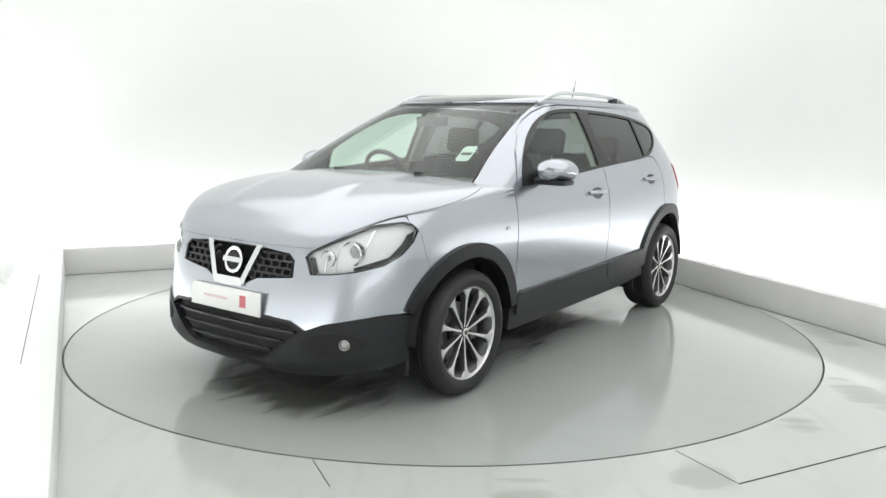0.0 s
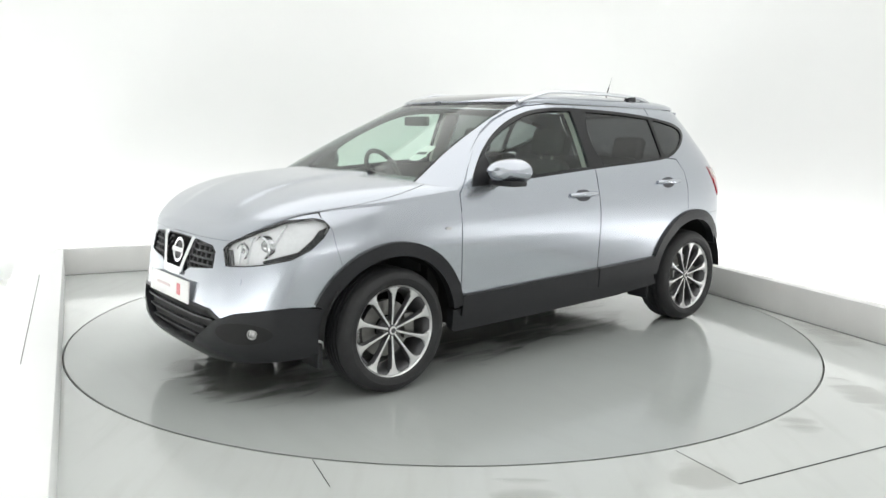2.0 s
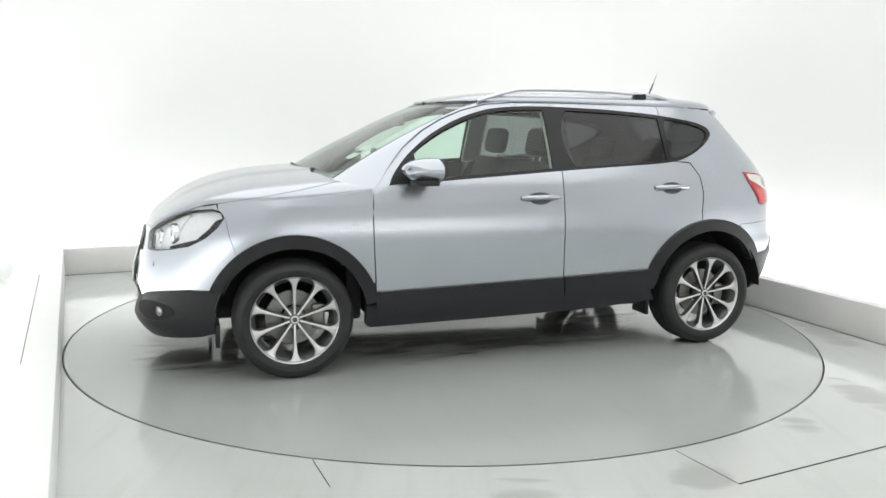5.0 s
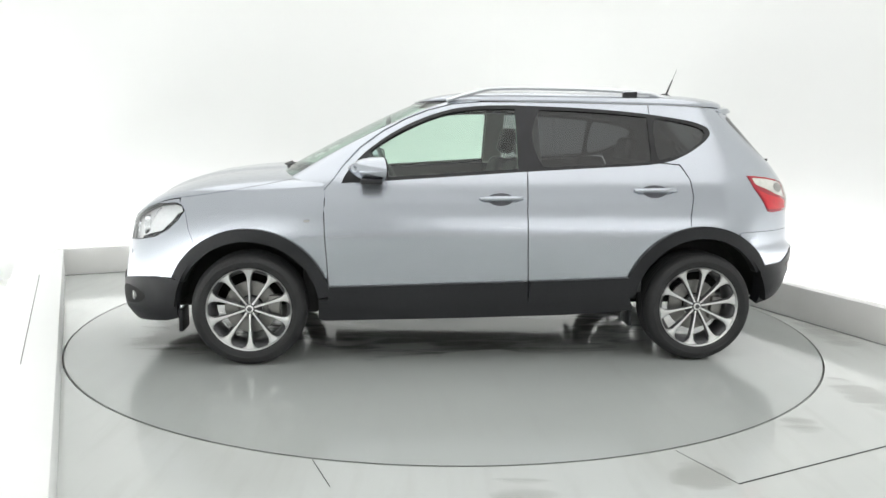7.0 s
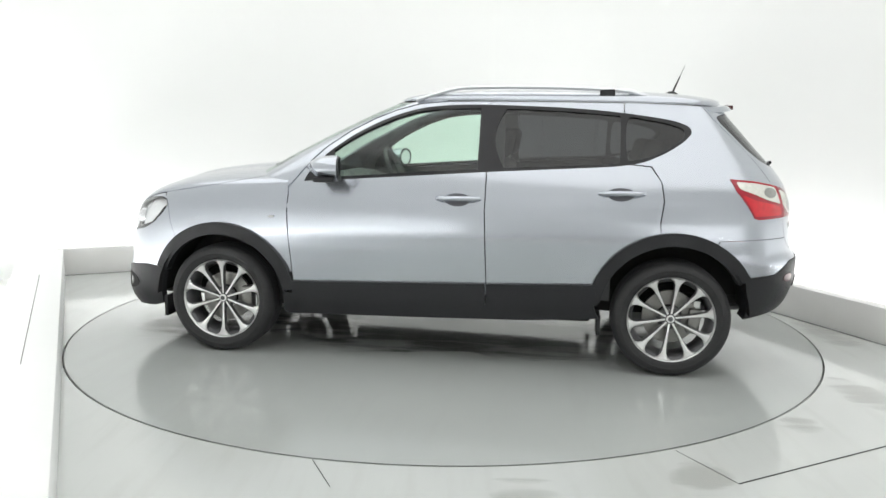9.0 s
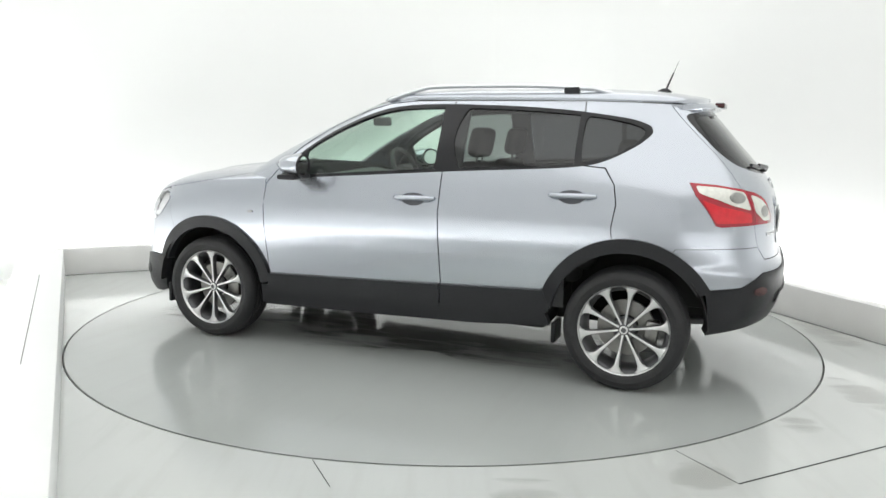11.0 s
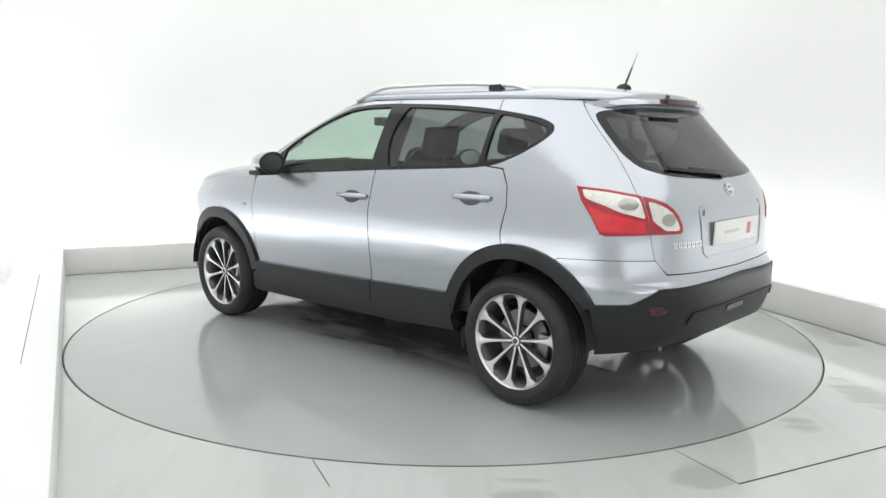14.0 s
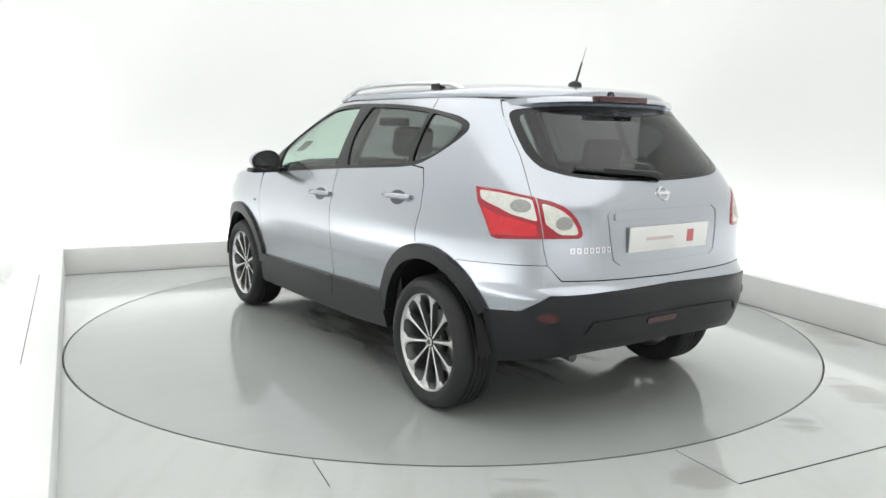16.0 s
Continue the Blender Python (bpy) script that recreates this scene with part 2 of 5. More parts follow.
def build_floor():
    """The floor with a round well in which the turntable lies flush."""
    bm = bmesh.new()
    n = 160
    inner = [bm.verts.new(((R_DISC + 0.005) * math.cos(2 * math.pi * i / n), (R_DISC + 0.005) * math.sin(2 * math.pi * i / n), 0)) for i in range(n)]
    turn = Matrix.Rotation(ROOM_TURN, 4, "Z")
    outer = []
    for i in range(n):
        a = 2 * math.pi * i / n
        c, s = math.cos(a), math.sin(a)
        fx = (EAST + 0.05) / max(c - SLANT * s, 1e-6) if c - SLANT * s > 0 else (WEST + 0.05) / max(-c, 1e-6)
        fy = (BACK + 0.05 if s > 0 else 3.6) / max(abs(s), 1e-6)
        f = min(fx, fy)
        outer.append((f, c, s))
    # angles are taken in the room's axes
    inner2 = []
    for v, i in zip(inner, range(n)):
        a = 2 * math.pi * i / n
        v.co = turn @ Vector(((R_DISC + 0.005) * math.cos(a), (R_DISC + 0.005) * math.sin(a), 0))
        inner2.append(v)
    outs = [bm.verts.new(turn @ Vector((f * c, f * s, 0))) for f, c, s in outer]
    low = [bm.verts.new(v.co - Vector((0, 0, 0.05))) for v in inner2]
    for i in range(n):
        j = (i + 1) % n
        bm.faces.new((inner2[i], inner2[j], outs[j], outs[i]))
        bm.faces.new((low[i], low[j], inner2[j], inner2[i]))
    return plain("floor", bm, FLOOR, "glossy light grey epoxy floor with faint brown streaks")


build_floor()
bm = bmesh.new()
lathe(bm, [(0.02, -0.05), (R_DISC + 0.05, -0.05)], 96)
plain("turntable_well", bm, SEAM, "dark gap round the turntable")

room_box("kerb_back", -WEST - 0.06, EAST + 0.19, -BACK - 0.10, -BACK, -0.02, KERB_H, KERB, "low pale grey kerb along the back wall", 0.006)
bm = new_box(0, 0.10, -7.7, BACK - 0.002, -0.02, KERB_H, bevel=0.006)
bm.transform(Matrix.Rotation(ROOM_TURN, 4, "Z") @ Matrix.Translation((EAST, 0, 0)) @ Matrix.Rotation(-math.atan(SLANT), 4, "Z"))
plain("kerb_east", bm, KERB, "low pale grey kerb along the side wall")
bm = new_box(-0.34, 0, -7.7, BACK - 0.002, -0.02, KERB_H, bevel=0.006)
bm.transform(Matrix.Rotation(ROOM_TURN, 4, "Z") @ Matrix.Translation((-2.473, 0, 0)) @ Matrix.Rotation(0.0047, 4, "Z"))
plain("kerb_west", bm, WALL, "low white kerb along the side wall")
# out of view; added to set the tone that the lower doors reflect
room_box("unseen_floor_front", -WEST - 0.05, EAST - 0.2, 3.602, 8.1, -0.05, -0.002, UNSEEN_FLOOR, "unseen grey floor behind the camera, added for the doors' reflections")


def cove(name, b, s, cb, cs, r):
    """A concave round corner: axis at (b, s), turned towards (cb, cs)."""
    bm = bmesh.new()
    n = 20
    rows = []
    for k in range(n + 1):
        a = math.pi / 2 * k / n
        rows.append([bm.verts.new(room(b + cb * rr * math.cos(a), s + cs * rr * math.sin(a), z)) for rr, z in ((r, -0.08), (r, 3.99), (r + 0.04, 3.99), (r + 0.04, -0.08))])
    for p, q in zip(rows, rows[1:]):
        for i in range(4):
            bm.faces.new((p[i], p[(i + 1) % 4], q[(i + 1) % 4], q[i]))
    return plain(name, bm, WALL, "rounded white corner of the studio wall")


CR = 1.0
cove("cove_east", WALL_EAST - CR, -WALL_BACK + CR, 1, -1, CR + 0.0008)
cove("cove_west", -WALL_AT + 0.35, -WALL_BACK + 0.35, -1, -1, 0.3508)
room_box("trough_floor", -WALL_AT, WALL_EAST, -WALL_BACK, 8.0, -0.09, -0.06, WALL, "white floor of the light trough")
room_box("wall_back", -WALL_AT - 0.2, WALL_EAST + 0.2, -WALL_BACK - 0.2, -WALL_BACK, -0.1, 4.0, WALL, "smooth white studio wall lit from below")
room_box("wall_east", WALL_EAST, WALL_EAST + 0.2, -WALL_BACK + 0.002, 8.0, -0.1, 4.0, WALL, "smooth white studio wall lit from below")
room_box("wall_west", -WALL_AT - 0.2, -WALL_AT, -WALL_BACK + 0.002, 8.0, -0.1, 4.0, WALL, "smooth white studio wall lit from below")
room_box("wall_south", -WALL_AT - 0.2, WALL_EAST + 0.2, 8.002, 8.2, -0.1, 4.0, WALL, "plain white studio wall")
room_box("ceiling", -WALL_AT - 0.2, WALL_EAST + 0.2, -WALL_BACK - 0.2, 8.2, 4.002, 4.1, WALL, "plain white studio ceiling")


def floor_seam(name, a, b, width):
    a, b = Vector((*a, 0)), Vector((*b, 0))
    d = (b - a).normalized()
    n = Vector((-d.y, d.x, 0)) * width / 2
    bm = bmesh.new()
    lo = [bm.verts.new(p + Vector((0, 0, 0.0005))) for p in (a - n, b - n, b + n, a + n)]
    hi = [bm.verts.new(v.co + Vector((0, 0, 0.0012))) for v in lo]
    bm.faces.new(hi)
    for i in range(4):
        bm.faces.new((lo[i], lo[(i + 1) % 4], hi[(i + 1) % 4], hi[i]))
    return plain(name, bm, SEAM, "thin dark joint between floor plates")


floor_seam("floor_seam_1", (-0.533, -2.421), (-0.425, -2.663), 0.003)
floor_seam("floor_seam_2", (1.007, -2.277), (1.163, -2.590), 0.0018)
ledge = floor_seam("ledge_seam", (-3.017, 0.228), (-1.980, -1.946), 0.0035)
ledge.location.z = KERB_H
floor_seam("floor_seam_3", (1.163, -2.590), (2.138, -2.108), 0.007)


def kerb_joint(name, p0, p1):
    a, b = room(*p0), room(*p1)
    return floor_seam(name, (a.x, a.y), (b.x, b.y), 0.008)


kerb_joint("kerb_seam_back", (-WEST, -BACK + 0.004), (EAST + 0.18, -BACK + 0.004))
kerb_joint("kerb_seam_east", (EAST + SLANT * BACK - 0.004, -BACK), (EAST - SLANT * 3.6 - 0.004, 3.6))


def build_turntable():
    base = new("turntable")
    bm = bmesh.new()
    lathe(bm, [(0.001, 0.0), (0.6, 0.0), (1.2, 0.0), (1.8, 0.0), (R_DISC - 0.004, 0.0), (R_DISC, -0.004), (R_DISC, -0.045), (0.001, -0.045)], 160)
    mesh_object("deck_plate", bm, DISC, base)
    bm = bmesh.new()
    lathe(bm, [(R_DISC - 0.006, 0.0012), (R_DISC - 0.001, 0.0012)], 160)
    mesh_object("rim_band", bm, SEAM, base, "thin dark metal rim")
    # dark glossy ellipses below the car, thinning out towards their edges
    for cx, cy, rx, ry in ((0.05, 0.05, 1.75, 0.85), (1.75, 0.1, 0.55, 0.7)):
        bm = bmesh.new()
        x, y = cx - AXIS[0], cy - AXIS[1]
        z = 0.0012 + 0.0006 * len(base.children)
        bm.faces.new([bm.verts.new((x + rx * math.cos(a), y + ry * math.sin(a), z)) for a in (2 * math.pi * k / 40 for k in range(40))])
        mesh_object("dark_patch", bm, DARK_FILM, base, "dark streaky film under the car")
    return tagged(base, "large round grey turntable let flush into the floor", "turntable")


TURNTABLE = build_turntable()


def build_scuffs():
    """Brownish drag marks and dust on the fixed floor, outside the turntable."""
    for cx, cy, along, wide in ((0.32, -2.66, 0.34, 0.15), (1.66, -1.88, 0.30, 0.14), (2.17, -1.44, 0.5, 0.16), (2.53, -0.28, 0.55, 0.20), (1.04, -2.52, 0.22, 0.16)):
        bm = bmesh.new()
        turn = math.atan2(DIR_S.y, DIR_S.x)
        rim = []
        for k in range(36):
            a = 2 * math.pi * k / 36
            lx, ly = along * math.cos(a), wide * math.sin(a)
            px, py = cx + lx * math.cos(turn) - ly * math.sin(turn), cy + lx * math.sin(turn) + ly * math.cos(turn)
            far = max(1.0, (R_DISC + 0.02) / math.hypot(px, py))
            rim.append(bm.verts.new((px * far, py * far, 0.001)))
        bm.faces.new(rim)
        plain("floor_scuffs", bm, SCUFF, "faint brown drag marks on the grey floor", "stuff", "floor marks")


build_scuffs()

# ---- the car's shape ----
# car space: x forward from the middle of the wheelbase, y to the car's left, z up


def curve(*knots):
    """A smooth monotone curve through (t, value) knots."""
    k = np.array(sorted(knots), float)
    x, y = k[:, 0], k[:, 1]
    h = np.diff(x)
    d = np.diff(y) / h
    m = np.zeros(len(x))
    m[0], m[-1] = d[0], d[-1]
    for i in range(1, len(x) - 1):
        if d[i - 1] * d[i] > 0:
            w1, w2 = 2 * h[i] + h[i - 1], h[i] + 2 * h[i - 1]
            m[i] = (w1 + w2) / (w1 / d[i - 1] + w2 / d[i])

    def f(t):
        t = np.clip(np.asarray(t, float), x[0], x[-1])
        i = np.clip(np.searchsorted(x, t) - 1, 0, len(x) - 2)
        u = (t - x[i]) / h[i]
        return y[i] * (1 + 2 * u) * (1 - u) ** 2 + m[i] * h[i] * u * (1 - u) ** 2 + y[i + 1] * u * u * (3 - 2 * u) + m[i + 1] * h[i] * u * u * (u - 1)
    return f


HALF = curve((0.18, 0.80), (0.25, 0.845), (0.35, 0.862), (0.50, 0.869), (0.60, 0.877), (0.70, 0.886), (0.80, 0.892), (0.87, 0.891), (0.94, 0.882), (1.0, 0.868), (1.08, 0.848), (1.15, 0.822), (1.3, 0.755), (1.42, 0.692), (1.50, 0.645), (1.56, 0.60))
NOSE = curve((0.18, 2.02), (0.25, 2.115), (0.33, 2.155), (0.45, 2.150), (0.55, 2.135), (0.65, 2.115), (0.75, 2.090), (0.82, 2.070), (0.9, 2.015), (1.0, 1.90), (1.1, 1.78))
SCREEN = curve((0.85, 1.53), (0.95, 1.43), (1.03, 1.32), (1.11, 1.185), (1.24, 0.955), (1.41, 0.625), (1.50, 0.435), (1.56, 0.29))
TAIL = curve((0.18, -1.78), (0.28, -1.90), (0.37, -2.00), (0.45, -2.05), (0.58, -2.08), (0.66, -2.08), (0.72, -2.045), (0.85, -2.025), (0.95, -2.019), (1.05, -1.999), (1.15, -1.94), (1.3, -1.81), (1.45, -1.68), (1.56, -1.58))
X0_LOW, X0_REAR = 0.9, -0.9
P_FRONT, P_SCREEN, P_REAR = 3.65, 3.4, 3.9


def ring(th, p):
    s, c = np.sin(th), np.cos(th)
    r = (np.abs(s) ** p + np.abs(c) ** p) ** (-1 / p)
    return r * s, r * c


def loop(uv, low):
    """The car's outline at height z: s = -2 tail centre, -1..1 the flank, 2 nose (low) or screen centre; beyond +-2 the other side."""
    s, z = np.asarray(uv[:, 0], float), np.asarray(uv[:, 1], float)
    side = np.ones(len(s))
    side[np.abs(s) > 2] = -1
    s = np.where(s > 2, 4 - s, np.where(s < -2, -4 - s, s))
    b = HALF(z)
    front = NOSE(z) if low else SCREEN(z)
    x0 = np.full(len(s), X0_LOW) if low else np.minimum(front - 0.57, 0.9)
    xs = X0_REAR + (x0 - X0_REAR) * (s + 1) / 2
    fx, fy = ring(np.clip(s - 1, 0, 1) * np.pi / 2, P_FRONT if low else P_SCREEN)
    rx, ry = ring(np.clip(-s - 1, 0, 1) * np.pi / 2, P_REAR)
    x = np.where(s > 1, x0 + (front - x0) * fx, np.where(s < -1, X0_REAR + (TAIL(z) - X0_REAR) * rx, xs))
    y = b * np.where(s > 1, fy, np.where(s < -1, ry, 1.0))
    return np.stack([x, y * side, z], 1)


def low_body(uv):
    return loop(uv, True)


def top_body(uv):
    return loop(uv, False)


def at_x(x, z, low=False):
    """Loop coordinates of the flank's point at (x, z)."""
    z = float(z)
    front = float(NOSE(z) if low else SCREEN(z))
    x0 = X0_LOW if low else min(front - 0.57, 0.9)
    if x > x0:
        p, q = (P_FRONT if low else P_SCREEN), min((x - x0) / (front - x0), 0.9999)
    elif x < X0_REAR:
        p, q = P_REAR, min((x - X0_REAR) / (float(TAIL(z)) - X0_REAR), 0.9999)
    else:
        return (-1 + 2 * (x - X0_REAR) / (x0 - X0_REAR), z)
    a = math.atan2(q, (1 - q ** p) ** (1 / p)) / (math.pi / 2)
    return (1 + a, z) if x > x0 else (-1 - a, z)


def at_y(y, z, end="low"):
    """Loop coordinates of the nose's (low), screen's (top) or tail's (rear) point at (y, z)."""
    p = {"low": P_FRONT, "top": P_SCREEN, "rear": P_REAR}[end]
    q = min(abs(y) / float(HALF(z)), 0.9999)
    a = math.atan2((1 - q ** p) ** (1 / p), q) / (math.pi / 2)
    s = 1 + a
    s = s if y >= 0 else 4 - s
    return (-s, z) if end == "rear" else (s, z)


SHOULDER = curve((-1.0, 1.06), (0.9, 1.045), (1.2, 1.005), (1.42, 0.975), (1.494, 0.956), (1.57, 0.907), (1.675, 0.825), (1.8, 0.823), (2.0, 0.822))
HOOD = curve((0.9, 1.128), (1.1, 1.128), (1.26, 1.120), (1.56, 1.086), (1.74, 1.038), (1.88, 0.977), (1.97, 0.915), (2.03, 0.868), (2.068, 0.823))
EAVES = curve((-2.0, 1.515), (-1.5, 1.525), (-1.0, 1.535), (1.0, 1.54), (2.0, 1.54))
RIDGE = curve((-1.72, 1.537), (-1.6, 1.57), (-1.3, 1.605), (-0.9, 1.62), (-0.4, 1.624), (0.0, 1.612), (0.2, 1.588), (0.36, 1.545))


def cap(uv, edge_z, mid_z, low, p):
    """A crowned top over the loop: s along the car, q = 0 at the left edge, 1 the middle, 2 the right edge."""
    s, q = np.asarray(uv[:, 0], float), np.asarray(uv[:, 1], float)
    z0 = edge_z(s)
    e = loop(np.stack([s, z0], 1), low)
    top = np.maximum(mid_z(e[:, 0]), z0 + 0.001)
    a, c = ring(np.minimum(q, 2 - q) * np.pi / 2, p)
    y = e[:, 1] * c * np.where(q > 1, -1, 1)
    return np.stack([e[:, 0], y, z0 + (top - z0) * a], 1)


def hood_top(uv):
    p = cap(uv, SHOULDER, HOOD, True, 2.6)
    # raised centre of the bonnet with soft shoulders
    w = 0.30 + 0.06 * (2.0 - p[:, 0])
    dome = 1 / (1 + np.exp((np.abs(p[:, 1]) - w) / 0.018))
    fade = np.clip((p[:, 0] - 1.0) / 0.25, 0, 1) * np.clip((2.04 - p[:, 0]) / 0.25, 0, 1)
    p[:, 2] += 0.013 * dome * fade * fade * (3 - 2 * fade)
    return p


def roof_top(uv):
    return cap(uv, EAVES, RIDGE, False, 2.9)


from mathutils.geometry import delaunay_2d_cdt


def dense(pts, step, closed=True):
    out = []
    n = len(pts)
    for i in range(n if closed else n - 1):
        a, b = Vector(pts[i]), Vector(pts[(i + 1) % n])
        k = max(1, math.ceil((b - a).length / step))
        out += [tuple(a.lerp(b, j / k)) for j in range(k)]
    if not closed:
        out.append(tuple(pts[-1]))
    return out


def rounded(pts, radius, seg=4):
    """Round the corners of an outline."""
    out, n = [], len(pts)
    for i in range(n):
        a, b, c = Vector(pts[i - 1]), Vector(pts[i]), Vector(pts[(i + 1) % n])
        r = min(radius, (a - b).length * 0.45, (c - b).length * 0.45)
        p, q = b + (a - b).normalized() * r, b + (c - b).normalized() * r
        for k in range(seg + 1):
            t = k / seg
            out.append(tuple(p * (1 - t) ** 2 + b * 2 * t * (1 - t) + q * t * t))
    return out


def patch(fn, outer, holes=(), step=0.03, off=0.0):
    """Triangles of the surface fn within the outline and out of the holes: points, normals, triangles."""
    polys = [dense(outer, step), *[dense(h, step) for h in holes]]
    verts, faces = [], []
    for poly in polys:
        if sum(a[0] * b[1] - b[0] * a[1] for a, b in zip(poly, poly[1:] + poly[:1])) < 0:
            poly = poly[::-1]
        faces.append(list(range(len(verts), len(verts) + len(poly))))
        verts += [Vector(p) for p in poly]
    arr = np.array(outer)
    lo, hi = arr.min(0), arr.max(0)
    border = np.array([tuple(v) for v in verts])
    gx = np.arange(lo[0] + step / 2, hi[0], step)
    gy = np.arange(lo[1] + step / 2, hi[1], step)
    for j, yy in enumerate(gy):
        row = gx + (step / 2 if j % 2 else 0)
        d = np.min((row[:, None] - border[None, :, 0]) ** 2 + (yy - border[None, :, 1]) ** 2, 1)
        verts += [Vector((float(a), float(yy))) for a in row[(d > (0.55 * step) ** 2) & (row < hi[0])]]
    vo, _, fo, _, _, orig = delaunay_2d_cdt(verts, [], faces, 0, 1e-6)
    uv = np.array([tuple(v) for v in vo])
    tris = [f for f, o in zip(fo, orig) if 0 in o and len(o) == 1]
    used = sorted({i for f in tris for i in f})
    remap = {v: i for i, v in enumerate(used)}
    uv = uv[used]
    tris = np.array([[remap[i] for i in f] for f in tris if len(f) == 3])
    e = 2e-3
    du = fn(uv + [e, 0]) - fn(uv - [e, 0])
    dv = fn(uv + [0, e]) - fn(uv - [0, e])
    n = np.cross(du, dv)
    n /= np.maximum(np.linalg.norm(n, axis=1, keepdims=True), 1e-12)
    co = fn(uv)
    out = (n * (co - np.array([0.0, 0, 0.75]) * 1.0)).sum(1)
    if np.median(out) < 0:
        n = -n
    a, b, c = co[tris[:, 0]], co[tris[:, 1]], co[tris[:, 2]]
    flip = (np.cross(b - a, c - a) * n[tris[:, 0]]).sum(1) < 0
    tris[flip] = tris[flip][:, ::-1]
    return co + n * off, n, tris


def skin(name, patches, mat, parent, label="", rim=0.014, mirror=False):
    """One panel from patches, with its edges turned in by rim."""
    co, no, tr = [], [], []
    base = 0
    for p, n, t in patches:
        co.append(p), no.append(n), tr.append(t + base)
        base += len(p)
    co, no, tr = np.concatenate(co), np.concatenate(no), np.concatenate(tr)
    if rim:
        count = {}
        for f in tr:
            for i in range(3):
                a, b = int(f[i]), int(f[(i + 1) % 3])
                key = (min(a, b), max(a, b))
                count[key] = None if key in count else (a, b)
        edges = [e for e in count.values() if e]
        ring_ids = sorted({i for e in edges for i in e})
        where = {v: i for i, v in enumerate(ring_ids)}
        k, m = len(co), len(ring_ids)
        top, low = co[ring_ids], co[ring_ids] - no[ring_ids] * rim
        extra = []
        wall_n = np.zeros((m, 3))
        for a, b in edges:
            nn = np.cross(co[b] - co[a], no[a])
            nn /= max(np.linalg.norm(nn), 1e-9)
            wall_n[where[a]] += nn
            wall_n[where[b]] += nn
            i, j = where[a], where[b]
            extra += [(k + j, k + i, k + m + i), (k + j, k + m + i, k + m + j)]
        wall_n /= np.maximum(np.linalg.norm(wall_n, axis=1, keepdims=True), 1e-9)
        co = np.concatenate([co, top, low])
        no = np.concatenate([no, wall_n, wall_n])
        tr = np.concatenate([tr, np.array(extra)])
    made = []
    for s in ((1, -1) if mirror else (1,)):
        c2, n2 = co * [1, s, 1], no * [1, s, 1]
        t2 = tr if s > 0 else tr[:, ::-1]
        me = bpy.data.meshes.new(name)
        me.from_pydata(c2.tolist(), [], t2.tolist())
        me.shade_smooth()
        me.normals_split_custom_set_from_vertices(n2.tolist())
        me.materials.append(mat)
        ob = new(name, me)
        ob.parent = parent
        if label:
            tagged(ob, label)
        made.append(ob)
    return made

# ---- the car ----
WHEEL_X, WHEEL_Y, WHEEL_R = 1.316, 0.775, 0.326
HUB_Z = WHEEL_R - RIDE
CAR = new("car")
tagged(CAR, "silver-grey five-door crossover car with black plastic cladding", "car")


def flank(pts, low=False):
    return [at_x(x, z, low) for x, z in dense(pts, 0.05, False)]


def aft(pts):
    """The glasshouse and the doors lie a little aft of the lines first drawn."""
    return [(x - 0.022, z) for x, z in pts]


def arc(cx, cz, r, a0, a1, n=18, rz=None):
    return [(cx + r * math.cos(radians(a0 + (a1 - a0) * i / n)), cz + (rz or r) * math.sin(radians(a0 + (a1 - a0) * i / n))) for i in range(n + 1)]


ARCH_Z, ARCH_ZR = 0.342, 0.362
R_IN, R_OUT = 0.397, 0.468

def soft_outline(pts, rounds=2):
    """Cut the corners of a closed outline into curves."""
    for _ in range(rounds):
        out = []
        for p, q in zip(pts, pts[1:] + pts[:1]):
            out += [(0.8 * p[0] + 0.2 * q[0], 0.8 * p[1] + 0.2 * q[1]), (0.2 * p[0] + 0.8 * q[0], 0.2 * p[1] + 0.8 * q[1])]
        pts = out
    return pts


# side glass outline, front to back along the belt and forward along the roof
DLO = soft_outline(aft([(0.82, 1.062), (0.5, 1.084), (0.1, 1.112), (-0.25, 1.137), (-0.6, 1.158), (-0.95, 1.178), (-1.10, 1.20), (-1.22, 1.25), (-1.325, 1.315), (-1.375, 1.365), (-1.36, 1.405), (-1.27, 1.437),
       (-1.1, 1.463), (-0.9, 1.487), (-0.6, 1.507), (-0.2, 1.517), (0.0, 1.512), (0.16, 1.495), (0.3, 1.455), (0.42, 1.405), (0.55, 1.335), (0.68, 1.24), (0.775, 1.14)]))
BELT = curve(*aft([(-1.10, 1.20), (-0.95, 1.178), (-0.25, 1.137), (0.5, 1.084), (0.82, 1.062)]))
LINTEL = curve(*aft([(-1.365, 1.365), (-1.26, 1.437), (-0.9, 1.487), (-0.6, 1.507), (-0.2, 1.517), (0.0, 1.512), (0.16, 1.495), (0.3, 1.455), (0.42, 1.405), (0.55, 1.335), (0.68, 1.24), (0.82, 1.062)]))


def between(x0, x1, low_edge, high_edge, n=10):
    """The outline between two curves from x0 back to x1."""
    xs = np.linspace(x0, x1, n)
    return [(float(x), float(low_edge(x))) for x in xs] + [(float(x), float(high_edge(x))) for x in xs[::-1]]


def pane(x0, x1, n=10):
    return between(x0, x1, lambda x: BELT(x) + 0.018, lambda x: max(float(LINTEL(x)) - 0.022, float(BELT(x)) + 0.022), n)


GLASS_FRONT = pane(0.733, -0.217, 14)
GLASS_REAR = pane(-0.367, -1.007, 10)
